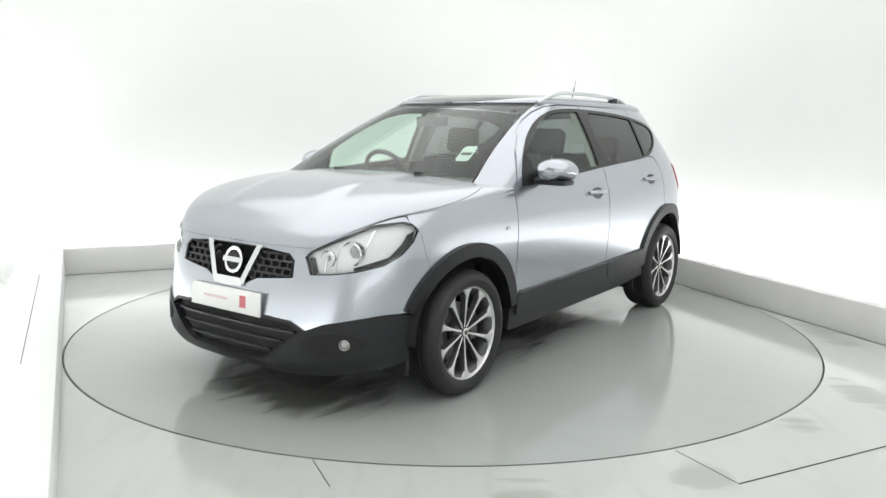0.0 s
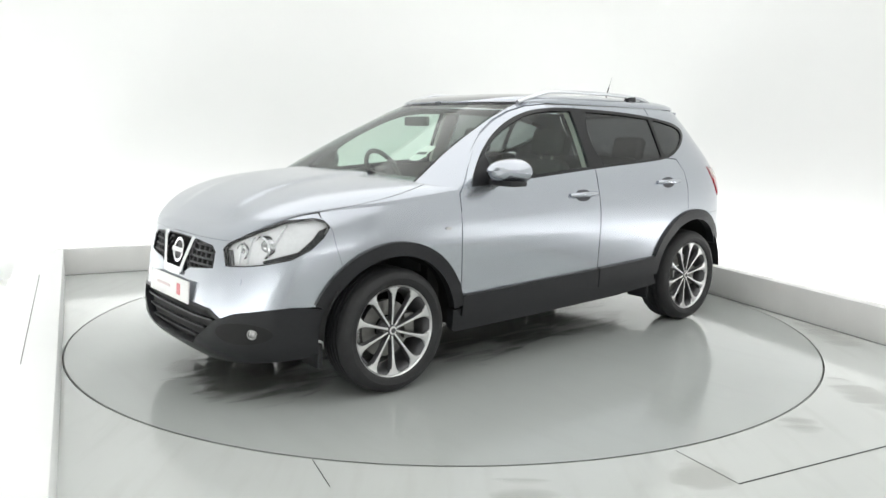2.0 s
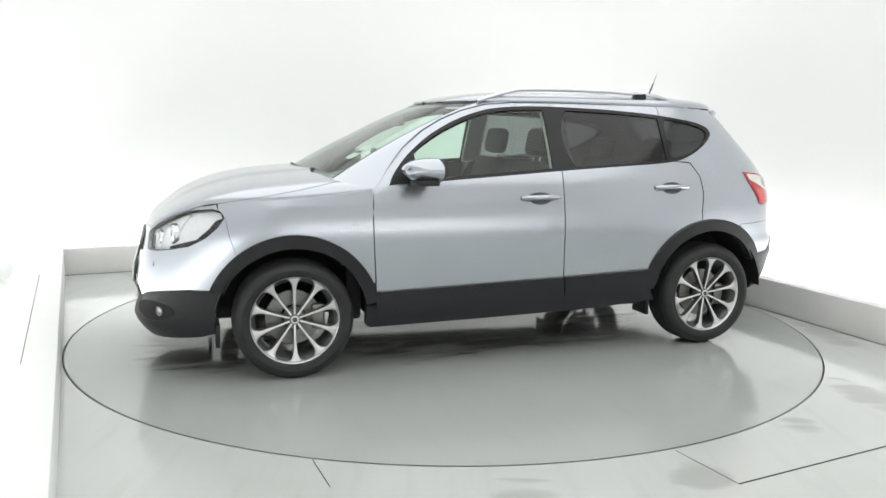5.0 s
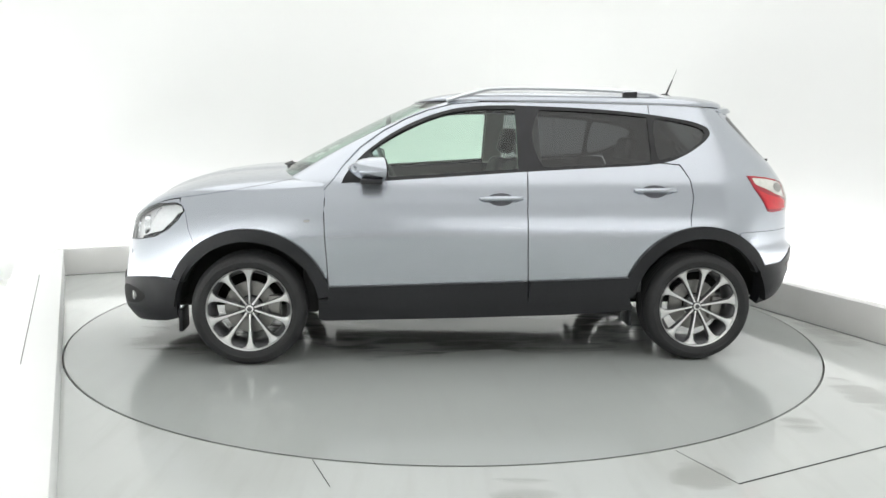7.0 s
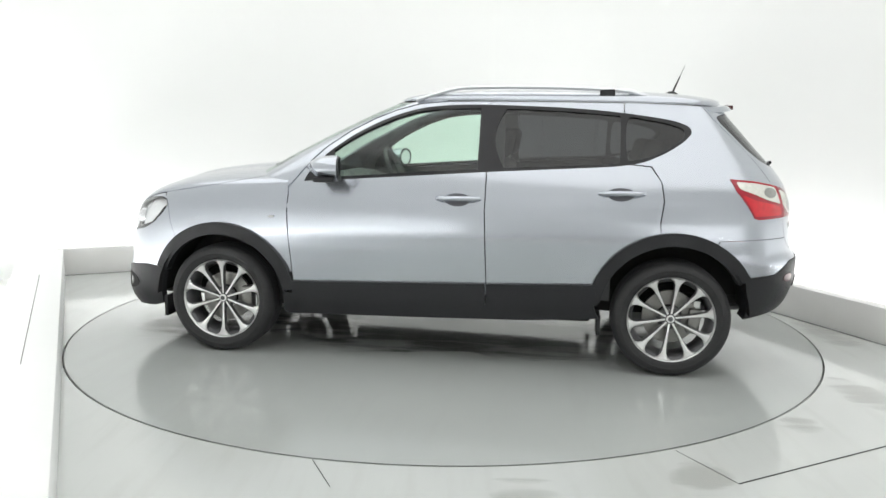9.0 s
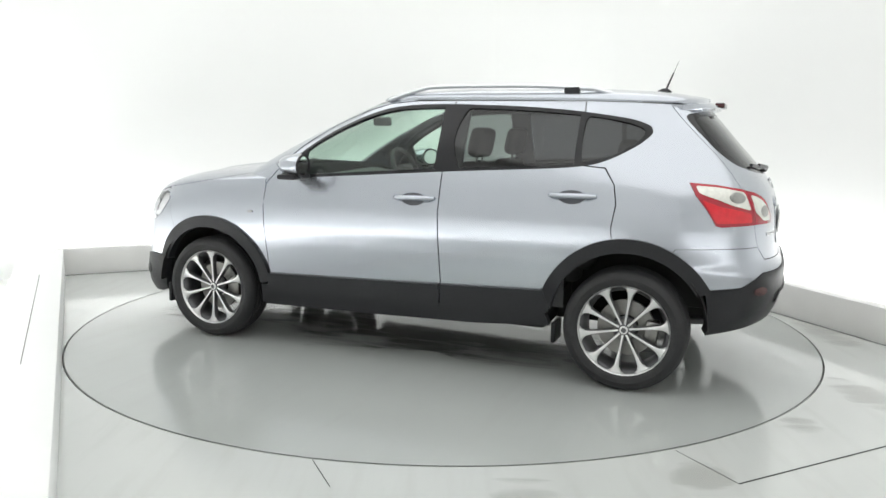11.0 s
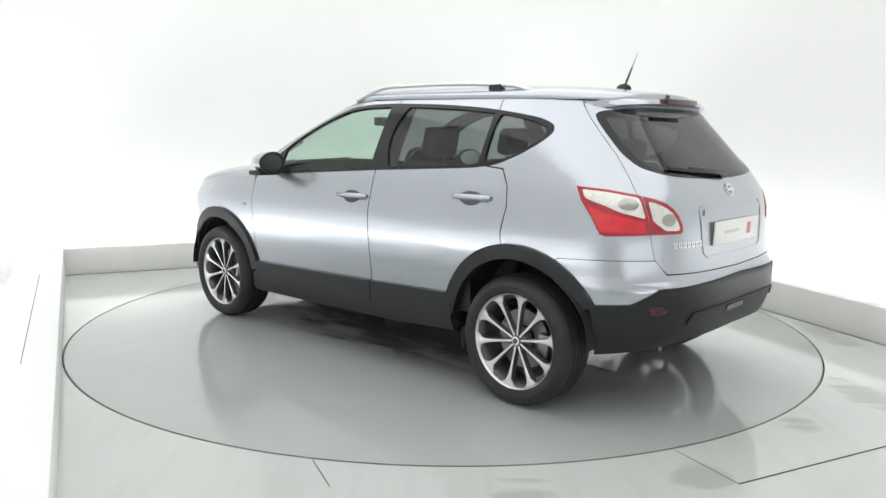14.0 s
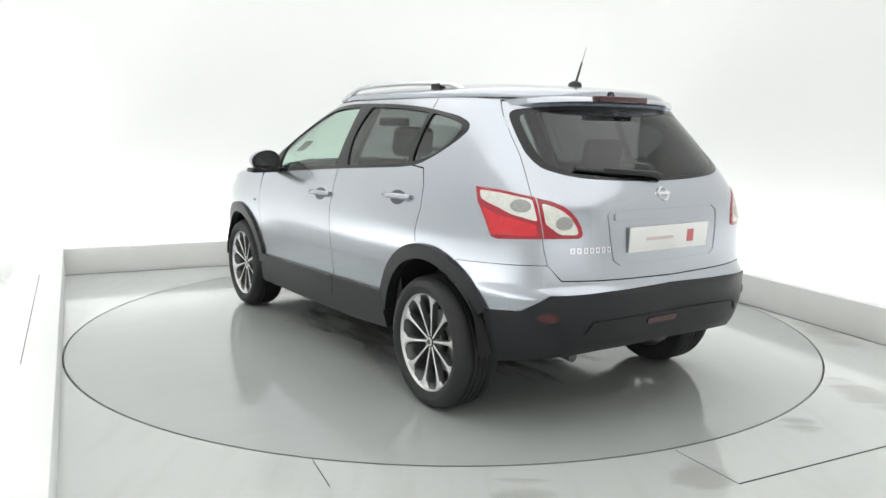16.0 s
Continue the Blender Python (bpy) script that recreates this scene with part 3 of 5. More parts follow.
GLASS_QUARTER = soft_outline(aft([(-1.015, 1.208), (-1.09, 1.22), (-1.2, 1.252), (-1.30, 1.318), (-1.338, 1.362), (-1.325, 1.392), (-1.24, 1.42), (-1.1, 1.445), (-1.015, 1.456)]))


def build_sides():
    gap = 0.004
    # front wing
    wing = [at_x(x, z, True) for x, z in aft([(0.896, 0.53), (0.899, 0.6), (0.91, 0.76), (0.914, 0.9), (0.908, 1.0)])]
    s_a = at_x(0.890, 1.03, True)[0]
    wing += [(float(s), float(SHOULDER(s))) for s in np.linspace(s_a, S_WING, 14)]
    wing += flank([(1.695, 0.945), (1.66, 0.90), (1.642, 0.80), (1.60, 0.672)] + arc(WHEEL_X, ARCH_Z, R_IN + 0.018, 49, 157, 16), True)
    crown = [(s_a, 0.0), (S_WING, 0.0)] + [(float(s), float(shut_line(s)) - 0.011) for s in np.linspace(S_WING, s_a, 12)]
    skin("front_wing", [patch(low_body, wing), patch(hood_top, crown)], PAINT, CAR, mirror=True)
    # doors
    front = aft([(0.862, 1.075), (0.90, 1.03), (0.908, 0.9), (0.905, 0.76), (0.893, 0.6), (0.885, 0.44), (-0.262, 0.44), (-0.25, 0.7), (-0.243, 0.9), (-0.245, 1.12), (-0.247, 1.535),
             (0.0, 1.532), (0.17, 1.517), (0.31, 1.48), (0.44, 1.428), (0.575, 1.355), (0.705, 1.26), (0.80, 1.16)])
    rear = aft([(-0.253, 1.535), (-0.251, 1.12), (-0.249, 0.9), (-0.256, 0.7), (-0.268, 0.44), (-0.86, 0.44)]) + arc(-WHEEL_X, ARCH_ZR, R_OUT - 0.02, 15, 80, 10) + \
        aft([(-1.205, 0.88), (-1.222, 1.0), (-1.205, 1.1), (-1.15, 1.18), (-1.03, 1.19), (-1.005, 1.3), (-1.003, 1.475), (-1.0, 1.531), (-0.9, 1.532), (-0.6, 1.534)])
    hole = DLO
    for nm, out, label in (("front_door", front, ""), ("rear_door", rear, "")):
        made = skin(nm, [patch(top_body, flank(out), [flank(hole)])], PAINT, CAR, mirror=True, rim=0.02)
        for ob, s in zip(made, (1, -1)):
            hx = -0.112 if nm == "front_door" else -1.015
            hz = 0.985 if nm == "front_door" else 1.035
            build_handle(ob, hx, hz, s)
    # rear quarter with the rear pillar
    quarter = flank(aft([(-1.211, 0.88), (-1.228, 1.0), (-1.211, 1.1), (-1.156, 1.186), (-1.035, 1.196), (-1.01, 1.3), (-1.008, 1.475), (-1.006, 1.532), (-1.1, 1.53), (-1.3, 1.524)]))
    quarter += [at_y(y, z, "rear") for y, z in ((0.562, 1.516), (0.592, 1.45), (0.632, 1.27), (0.672, 1.11), (0.668, 0.95), (0.652, 0.80))]
    quarter += flank([(-1.75, 0.797), (-1.55, 0.79)] + arc(-WHEEL_X, ARCH_ZR, R_IN + 0.02, 118, 80, 8))
    lamp = tail_lamp_outline()
    skin("rear_quarter", [patch(top_body, quarter, [lamp, flank(DLO)])], PAINT, CAR, mirror=True)
    # black window surround, panes
    skin("window_surround", [patch(top_body, flank(DLO), [flank(GLASS_FRONT), flank(GLASS_REAR), flank(GLASS_QUARTER)], 0.025, 0.001)], GLOSS_BLACK, CAR, "gloss black window surround", mirror=True, rim=0.02)
    skin("front_door_glass", [patch(top_body, flank(GLASS_FRONT), (), 0.04, -0.006)], GLASS_CLEAR, CAR, "clear side window glass", mirror=True, rim=0)
    skin("rear_door_glass", [patch(top_body, flank(GLASS_REAR), (), 0.04, -0.006)], GLASS_TINT, CAR, "dark privacy glass", mirror=True, rim=0)
    skin("quarter_glass", [patch(top_body, flank(GLASS_QUARTER), (), 0.03, -0.006)], GLASS_TINT, CAR, "dark privacy glass", mirror=True, rim=0)
    # front pillar between screen and door
    pillar = [at_x(x, z) for x, z in aft([(0.868, 1.08), (0.806, 1.165), (0.711, 1.266), (0.58, 1.361), (0.445, 1.434), (0.314, 1.486), (0.17, 1.523), (0.0, 1.539)])]
    pillar += [at_y(SCREEN_EDGE(z) + 0.004, z, "top") for z in np.linspace(1.54, 1.04, 12)] + [at_x(0.898, 1.02)]
    skin("front_pillar", [patch(top_body, pillar, (), 0.02)], PAINT, CAR, mirror=True)
    backing = flank(aft([(0.93, 0.98), (0.85, 1.0), (0.83, 1.06), (0.775, 1.15), (0.68, 1.25), (0.55, 1.345), (0.415, 1.418), (0.284, 1.47), (0.14, 1.507), (0.0, 1.525), (0.0, 1.538), (0.19, 1.53), (0.334, 1.49), (0.465, 1.44), (0.60, 1.37), (0.731, 1.275), (0.826, 1.175), (0.90, 1.08), (0.95, 1.0)]))
    skin("pillar_inner", [patch(top_body, backing, (), 0.02, -0.012)], PAINT, CAR, "silver inner pillar skin", mirror=True, rim=0)
    # cladding
    for clad in ([(0.885, 0.475), (0.4, 0.487), (-0.256, 0.505), (-0.258, 0.385), (0.3, 0.37), (0.895, 0.36)], [(-0.266, 0.505), (-0.86, 0.525), (-0.89, 0.45), (-0.89, 0.405), (-0.6, 0.395), (-0.268, 0.385)]):
        skin("door_cladding", [patch(top_body, flank(aft(clad)), (), 0.03, 0.02)], CLADDING, CAR, "black textured plastic door moulding", mirror=True, rim=0.03)
    sill = [(0.925, 0.40), (0.9, 0.40), (-0.26, 0.41), (-0.88, 0.43), (-0.92, 0.33), (-0.5, 0.30), (0.2, 0.285), (0.9, 0.275), (0.925, 0.29)]
    skin("sill_cladding", [patch(top_body, flank(sill), (), 0.03, 0.006)], CLADDING, CAR, "black textured plastic sill", mirror=True, rim=0.05)
    for x, low, a0, a1 in ((WHEEL_X, True, 23, 170), (-WHEEL_X, False, 9, 152)):
        zc = ARCH_Z if low else ARCH_ZR
        band = arc(x, zc, R_OUT, a0, a1, 30) + arc(x, zc, R_IN, a1, a0, 30)
        skin("wheel_arch_trim", [patch(low_body if low else top_body, flank(band, low), (), 0.025, 0.018)], CLADDING, CAR, "black plastic wheel arch trim", mirror=True, rim=0.05)
    for x in (WHEEL_X, -WHEEL_X):
        for s in (1, -1):
            bm = bmesh.new()
            n = 20
            rows = []
            for yy in (0.86, 0.5):
                rows.append([bm.verts.new((x + 0.418 * math.cos(radians(2 + 176 * i / n)), s * yy, (ARCH_Z if x > 0 else ARCH_ZR) + 0.418 * math.sin(radians(2 + 176 * i / n)))) for i in range(n + 1)])
            for i in range(n):
                bm.faces.new((rows[0][i], rows[0][i + 1], rows[1][i + 1], rows[1][i]))
            bm.faces.new(rows[1])
            part("wheel_arch_liner", bm, MATT_BLACK, CAR, "black plastic wheel arch liner")


S_WING = 1.455
SCREEN_EDGE = curve((1.0, 0.748), (1.1, 0.718), (1.24, 0.660), (1.41, 0.598), (1.54, 0.555))


def shut_line(s):
    """How far in from the edge the gap between bonnet and wing runs."""
    s_rear = at_x(0.890, 1.03, True)[0]
    return 0.042 + 0.47 * np.clip((S_WING - s) / (S_WING - s_rear), 0, 1) ** 1.25


def build_handle(door, x, z, s):
    y = float(HALF(z))
    bm = bmesh.new()
    pts = [(x + 0.115, s * (y + 0.004), z), (x + 0.09, s * (y + 0.028), z + 0.002), (x, s * (y + 0.036), z + 0.004), (x - 0.09, s * (y + 0.03), z + 0.004), (x - 0.125, s * (y + 0.004), z + 0.003)]
    tube(bm, pts, [0.012, 0.014, 0.015, 0.015, 0.012], 10)
    part("door_handle", bm, PAINT, door)
    # flush dark patch: the shade of the handle's hollow, put in as colour
    outline = [(0.075 * math.cos(a), (0.03 if math.sin(a) > 0 else 0.042) * math.sin(a)) for a in (2 * math.pi * k / 20 for k in range(20))]
    made = skin("handle_shade", [patch(top_body, flank([(x + dx, z + dz) for dx, dz in outline]), (), 0.02, 0.0012)], RECESS_SHADE, door, rim=0)
    if s < 0:
        made[0].data.transform(Matrix.Diagonal((1, -1, 1, 1)))
        made[0].data.flip_normals()


# dark tone of the shade behind the door handles
RECESS_SHADE = material("painted_recess_shade", (0.11, 0.113, 0.125), 0.4, 0.6, vary=0.1)

# ---- nose ----


def both(half):
    """An outline from its left half, given from the middle outwards and back to the middle, in loop coordinates about s = 2."""
    return half + [(4 - s, z) for s, z in reversed(half) if abs(s - 2) > 1e-6]


def both_rear(half):
    return half + [(-4 - s, z) for s, z in reversed(half) if abs(s + 2) > 1e-6]


def F(y, z):
    return (2.0, z) if abs(y) < 1e-9 else at_y(y, z, "low")


def T(y, z):
    return (-2.0, z) if abs(y) < 1e-9 else at_y(y, z, "rear")


HEADLAMP = [F(0.50, 0.705), F(0.462, 0.785), F(0.485, 0.812), F(0.56, 0.855), F(0.62, 0.888), F(0.69, 0.932), at_x(1.72, 0.945, True), at_x(1.672, 0.93, True), at_x(1.665, 0.90, True), at_x(1.70, 0.85, True), at_x(1.76, 0.795, True), at_x(1.845, 0.748, True), F(0.68, 0.722), F(0.60, 0.71)]
GRILLE = both([F(0, 0.81), F(0.2, 0.808), F(0.375, 0.793), F(0.41, 0.765), F(0.415, 0.685), F(0.19, 0.66), F(0.11, 0.622), F(0.0, 0.615)])
INTAKE = both([F(0, 0.482), F(0.3, 0.486), F(0.42, 0.48), F(0.487, 0.445), F(0.37, 0.36), F(0.27, 0.29), F(0, 0.268)])
SPLIT = [F(0, 0.495), F(0.3, 0.50), F(0.43, 0.492), F(0.505, 0.452), F(0.58, 0.485), F(0.68, 0.505), at_x(1.85, 0.52, True), at_x(1.70, 0.527, True)]


def build_nose():
    top = [(float(s), float(SHOULDER(s)) - 0.001) for s in np.linspace(2.0, S_WING + 0.004, 16)]
    half = top + flank([(1.697, 0.945), (1.662, 0.90), (1.644, 0.80), (1.602, 0.672)] + arc(WHEEL_X, ARCH_Z, R_IN + 0.018, 46, 25, 5), True) + SPLIT[:-1][::-1]
    skin("front_bumper", [patch(low_body, both(half), [GRILLE, HEADLAMP, [(4 - s, z) for s, z in HEADLAMP]])], PAINT, CAR, "silver painted front bumper")
    low = SPLIT[:-1] + flank(arc(WHEEL_X, ARCH_Z, R_IN + 0.018, 23, -8, 5) + [(1.80, 0.262)], True) + [F(0.6, 0.238), F(0.3, 0.222), F(0, 0.218)]
    skin("lower_bumper", [patch(low_body, both(low), [INTAKE], 0.03, 0.006)], CLADDING, CAR, "black plastic lower bumper", rim=0.04)
    # hood
    edge = [(float(s), float(shut_line(s))) for s in np.linspace(at_x(0.935, 0.99, True)[0], S_WING, 12)]
    edge += [(1.52, 0.03), (1.6, 0.02), (1.75, 0.01), (1.9, 0.01), (1.97, 0.01)]
    outline = edge + [(s, 2 - q) for s, q in reversed(edge)]
    rear = [(float(at_x(0.935 + 0.275 * math.sin(math.pi * k / 16), 0.98, True)[0]), 2 - edge[0][1] - (2 - 2 * edge[0][1]) * k / 16) for k in range(1, 16)]
    skin("bonnet", [patch(hood_top, outline + rear, (), 0.03)], PAINT, CAR, "silver painted bonnet")


def tail_lamp_outline():
    return [at_x(-1.595, 1.122), at_x(-1.72, 1.112), at_y(0.664, 1.087, "rear"), at_y(0.663, 0.913, "rear"), at_x(-1.76, 0.905), at_x(-1.735, 0.912), at_x(-1.69, 0.985), at_x(-1.63, 1.06)]


INNER_LAMP = [at_y(y, z, "rear") for y, z in ((0.660, 1.084), (0.615, 1.071), (0.575, 1.052), (0.545, 1.027), (0.523, 0.995), (0.508, 0.96), (0.503, 0.935), (0.508, 0.921), (0.522, 0.914), (0.660, 0.914))]
REAR_GLASS = soft_outline(both_rear([T(0, 1.494), T(0.3, 1.491), T(0.54, 1.472), T(0.579, 1.448), T(0.605, 1.33), T(0.612, 1.27), T(0.595, 1.21), T(0.52, 1.180), T(0.42, 1.163), T(0.2, 1.150), T(0, 1.146)]))
GATE_EDGE = [(0.565, 1.505), (0.590, 1.45), (0.630, 1.27), (0.670, 1.11), (0.666, 0.95), (0.650, 0.80), (0.60, 0.735), (0.4, 0.73)]


def build_rear():
    lamps = [INNER_LAMP, [(-4 - s, z) for s, z in INNER_LAMP]]
    outline = both_rear([T(0, 1.507), T(0.3, 1.507)] + [T(y, z) for y, z in GATE_EDGE] + [T(0, 0.722)])
    gate = skin("tailgate", [patch(top_body, outline, [REAR_GLASS, *lamps])], PAINT, CAR, "silver painted tailgate")[0]
    skin("rear_screen", [patch(top_body, REAR_GLASS, (), 0.035, -0.004)], GLASS_TINT, gate, "dark privacy rear window", rim=0)
    inner = [(-2 + (s + 2) * 0.93, 1.315 + (z - 1.315) * 0.9) for s, z in REAR_GLASS]
    skin("screen_border", [patch(top_body, REAR_GLASS, [inner], 0.03, -0.003)], GLOSS_BLACK, gate, "black glass border", rim=0)
    up = [T(0, 0.717), T(0.4, 0.725), T(0.602, 0.73), T(0.65, 0.797)] + flank([(-1.75, 0.794), (-1.552, 0.787)] + arc(-WHEEL_X, ARCH_ZR, R_IN + 0.018, 121, 148, 5) + [(-1.69, 0.585)]) + [at_y(0.745, 0.60, "rear"), at_y(0.705, 0.635, "rear"), at_y(0.66, 0.672, "rear"), T(0.4, 0.682), T(0, 0.69)]
    skin("rear_bumper", [patch(top_body, both_rear(up), (), 0.025)], PAINT, CAR, "silver painted rear bumper")
    low = [T(0, 0.687), T(0.4, 0.679), at_y(0.66, 0.669, "rear"), at_y(0.705, 0.632, "rear"), at_y(0.745, 0.597, "rear"), at_x(-1.70, 0.582), at_x(-1.722, 0.45), at_x(-1.715, 0.345), at_y(0.74, 0.357, "rear"), at_y(0.6, 0.388, "rear"), T(0.4, 0.412), T(0, 0.42)]
    bumper = skin("lower_rear_bumper", [patch(top_body, both_rear(low), (), 0.03, 0.004)], CLADDING, CAR, "black plastic rear bumper", rim=0.06)[0]
    step_line = both_rear([T(0, 0.553), T(0.3, 0.552), T(0.47, 0.545), T(0.5, 0.50), T(0.51, 0.50), T(0.48, 0.553), T(0.3, 0.562), T(0, 0.563)])
    skin("bumper_moulding", [patch(top_body, step_line, (), 0.03, 0.012)], CLADDING, bumper, rim=0.01)
    skin("rear_fog_lamp", [patch(top_body, rounded([T(0.17, 0.515), T(0.17, 0.542), T(-0.02, 0.545), T(-0.02, 0.518)], 0.01), (), 0.02, 0.010)], DARK_RED, bumper, "dark red rear fog lamp", rim=0.01)
    for sgn in (1, -1):
        s0, z0 = at_y(0.66, 0.575, "rear")
        circle = [(s0 + 0.026 * math.cos(a), z0 + 0.022 * math.sin(a)) for a in (2 * math.pi * k / 20 for k in range(20))]
        if sgn < 0:
            circle = [(-4 - s, z) for s, z in circle]
        skin("rear_reflector", [patch(top_body, circle, (), 0.02, 0.008)], DARK_RED, bumper, "dark red round reflector", rim=0.006)
    # tail lamps
    for sgn in (1, -1):
        fl = (lambda p: p) if sgn > 0 else (lambda p: [(-4 - s, z) for s, z in p])
        outer = tail_lamp_outline()
        lamp = skin("tail_lamp", [patch(top_body, fl(outer), (), 0.02, 0.004)], RED_LENS, CAR, "red and clear tail lamp", rim=0.03)[0]
        white = flank([(-1.625, 1.108), (-1.73, 1.099)]) + [at_y(0.676, 1.076, "rear"), at_y(0.676, 0.985, "rear")] + flank([(-1.80, 1.012), (-1.74, 1.038), (-1.68, 1.058), (-1.645, 1.072)])
        skin("clear_band", [patch(top_body, fl(rounded(white, 0.01)), (), 0.02, 0.006)], WHITE_LENS, lamp, "cream reversing and indicator lens", rim=0.004)
        s0, z0 = at_y(0.715, 1.048, "rear")
        spot = [(s0 + 0.025 * math.cos(a), z0 + 0.027 * math.sin(a)) for a in (2 * math.pi * k / 18 for k in range(18))]
        skin("indicator_bulb", [patch(top_body, fl(spot), (), 0.02, 0.008)], LAMP_PALE, lamp, rim=0.003)
        low_red = flank([(-1.735, 0.922), (-1.70, 0.98), (-1.66, 1.04), (-1.74, 1.008)]) + [at_y(0.682, 0.972, "rear"), at_y(0.682, 0.925, "rear")]
        skin("brake_segment", [patch(top_body, fl(rounded(low_red, 0.008)), (), 0.02, 0.007)], RED_BRIGHT, lamp, "bright red brake segment", rim=0.003)
        lamp2 = skin("gate_lamp", [patch(top_body, fl(INNER_LAMP), (), 0.02, 0.004)], RED_LENS, gate, "red and clear inner tail lamp", rim=0.03)[0]
        white = [at_y(y, z, "rear") for y, z in ((0.650, 1.062), (0.615, 1.050), (0.580, 1.031), (0.552, 1.004), (0.532, 0.965), (0.524, 0.938), (0.535, 0.929), (0.60, 0.931), (0.650, 0.975))]
        skin("clear_band", [patch(top_body, fl(rounded(white, 0.01)), (), 0.02, 0.006)], WHITE_LENS, lamp2, "cream reversing lens", rim=0.004)
        s0, z0 = at_y(0.58, 0.978, "rear")
        spot = [(s0 + 0.022 * math.cos(a), z0 + 0.028 * math.sin(a)) for a in (2 * math.pi * k / 18 for k in range(18))]
        skin("reversing_bulb", [patch(top_body, fl(spot), (), 0.02, 0.008)], LAMP_PALE, lamp2, rim=0.003)
    # plate, its recess and the handle strip
    recess = both_rear([T(0, 1.035), T(0.34, 1.035), T(0.37, 1.01), T(0.345, 0.81), T(0.31, 0.785), T(0, 0.78)])
    inner = [(-2 + (s + 2) * 0.965, 0.91 + (z - 0.91) * 0.93) for s, z in recess]
    skin("plate_surround", [patch(top_body, recess, [inner], 0.02, 0.004)], PAINT, gate, rim=0.004)
    strip = both_rear([T(0, 1.018), T(0.33, 1.016), T(0.335, 0.985), T(0, 0.98)])
    skin("handle_strip", [patch(top_body, rounded(strip, 0.008), (), 0.02, 0.007)], PAINT, gate, "silver handle strip over the plate", rim=0.007)
    plate = build_plate("rear_plate", gate)
    plate.matrix_basis = Matrix.Translation((-2.033, 0, 0.895)) @ pose(0, 0, 0, 0, -2, 0)
    build_emblem(gate, Matrix.Translation((-1.978, 0, 1.09)) @ Matrix.Rotation(radians(-68), 4, "Y"), 0.036)
    # name badge as plain bars
    for k in range(7):
        y = 0.56 - k * 0.030
        skin("badge_bar", [patch(top_body, [at_y(y, 0.873, "rear"), at_y(y, 0.848, "rear"), at_y(y - 0.02, 0.848, "rear"), at_y(y - 0.02, 0.873, "rear")], [[at_y(y - 0.006, 0.868, "rear"), at_y(y - 0.006, 0.853, "rear"), at_y(y - 0.014, 0.853, "rear"), at_y(y - 0.014, 0.868, "rear")]], 0.02, 0.003)], CHROME, gate, rim=0.003)
    # spoiler over the rear screen with the high brake lamp
    xs = np.linspace(-0.55, 0.55, 25)
    bm = bmesh.new()
    rows = []
    for y in xs:
        xx = float(top_body(np.array([at_y(float(y), 1.50, "rear")]))[0, 0])
        prof = [(xx + 0.10, 1.545), (xx - 0.02, 1.535), (xx - 0.045 * (1 - (abs(y) / 0.6) ** 4), 1.521), (xx - 0.054 * (1 - (abs(y) / 0.6) ** 4), 1.512), (xx - 0.045 * (1 - (abs(y) / 0.6) ** 4), 1.505), (xx + 0.03, 1.50)]
        rows.append([bm.verts.new((px, float(y), pz - 0.022 * (abs(y) / 0.56) ** 3)) for px, pz in prof])
    for a, b in zip(rows, rows[1:]):
        for i in range(len(a)):
            j = (i + 1) % len(a)
            bm.faces.new((a[i], a[j], b[j], b[i]))
    bm.faces.new(rows[0])
    bm.faces.new(rows[-1][::-1])
    sp = part("roof_spoiler", bm, PAINT, gate)
    bm = new_box(-1.712, -1.66, -0.165, 0.165, 1.511, 1.539, bevel=0.006)
    part("high_brake_lamp", bm, DARK_RED, sp, "dark red high brake lamp")
    # rear wiper
    bm = bmesh.new()
    def off_glass(y, z, d):
        p = top_body(np.array([at_y(y, z, "rear")]))[0]
        return (float(p[0]) - d, float(p[1]), float(p[2]))
    tube(bm, [off_glass(-0.02, 1.165, 0.012), off_glass(0.02, 1.178, 0.03), off_glass(0.18, 1.192, 0.026), off_glass(0.31, 1.203, 0.022)], [0.018, 0.016, 0.011, 0.008], 8)
    wiper = part("rear_wiper", bm, CLADDING, gate, "black rear wiper")
    bm = bmesh.new()
    tube(bm, [off_glass(y, z, 0.012) for y, z in ((-0.04, 1.172), (0.1, 1.180), (0.27, 1.190), (0.46, 1.206))], 0.009, 6)
    part("wiper_blade", bm, CLADDING, wiper)


def build_plate(name, parent):
    """A white show plate facing -x, with its writing as plain bars."""
    bm = new_box(-0.006, 0.004, -0.262, 0.262, -0.057, 0.057, bevel=0.003)
    plate = part(name, bm, PLATE_WHITE, parent, "white show plate with grey and red bars")
    k = new_box(-0.0075, -0.0055, -0.02, 0.16, -0.006, 0.008)
    part("plate_bar", k, PLATE_GREY, plate, "thin grey bar")
    k = new_box(-0.0075, -0.0055, -0.16, -0.115, -0.028, 0.03)
    part("plate_bar", k, PLATE_RED, plate, "red bar")
    return plate


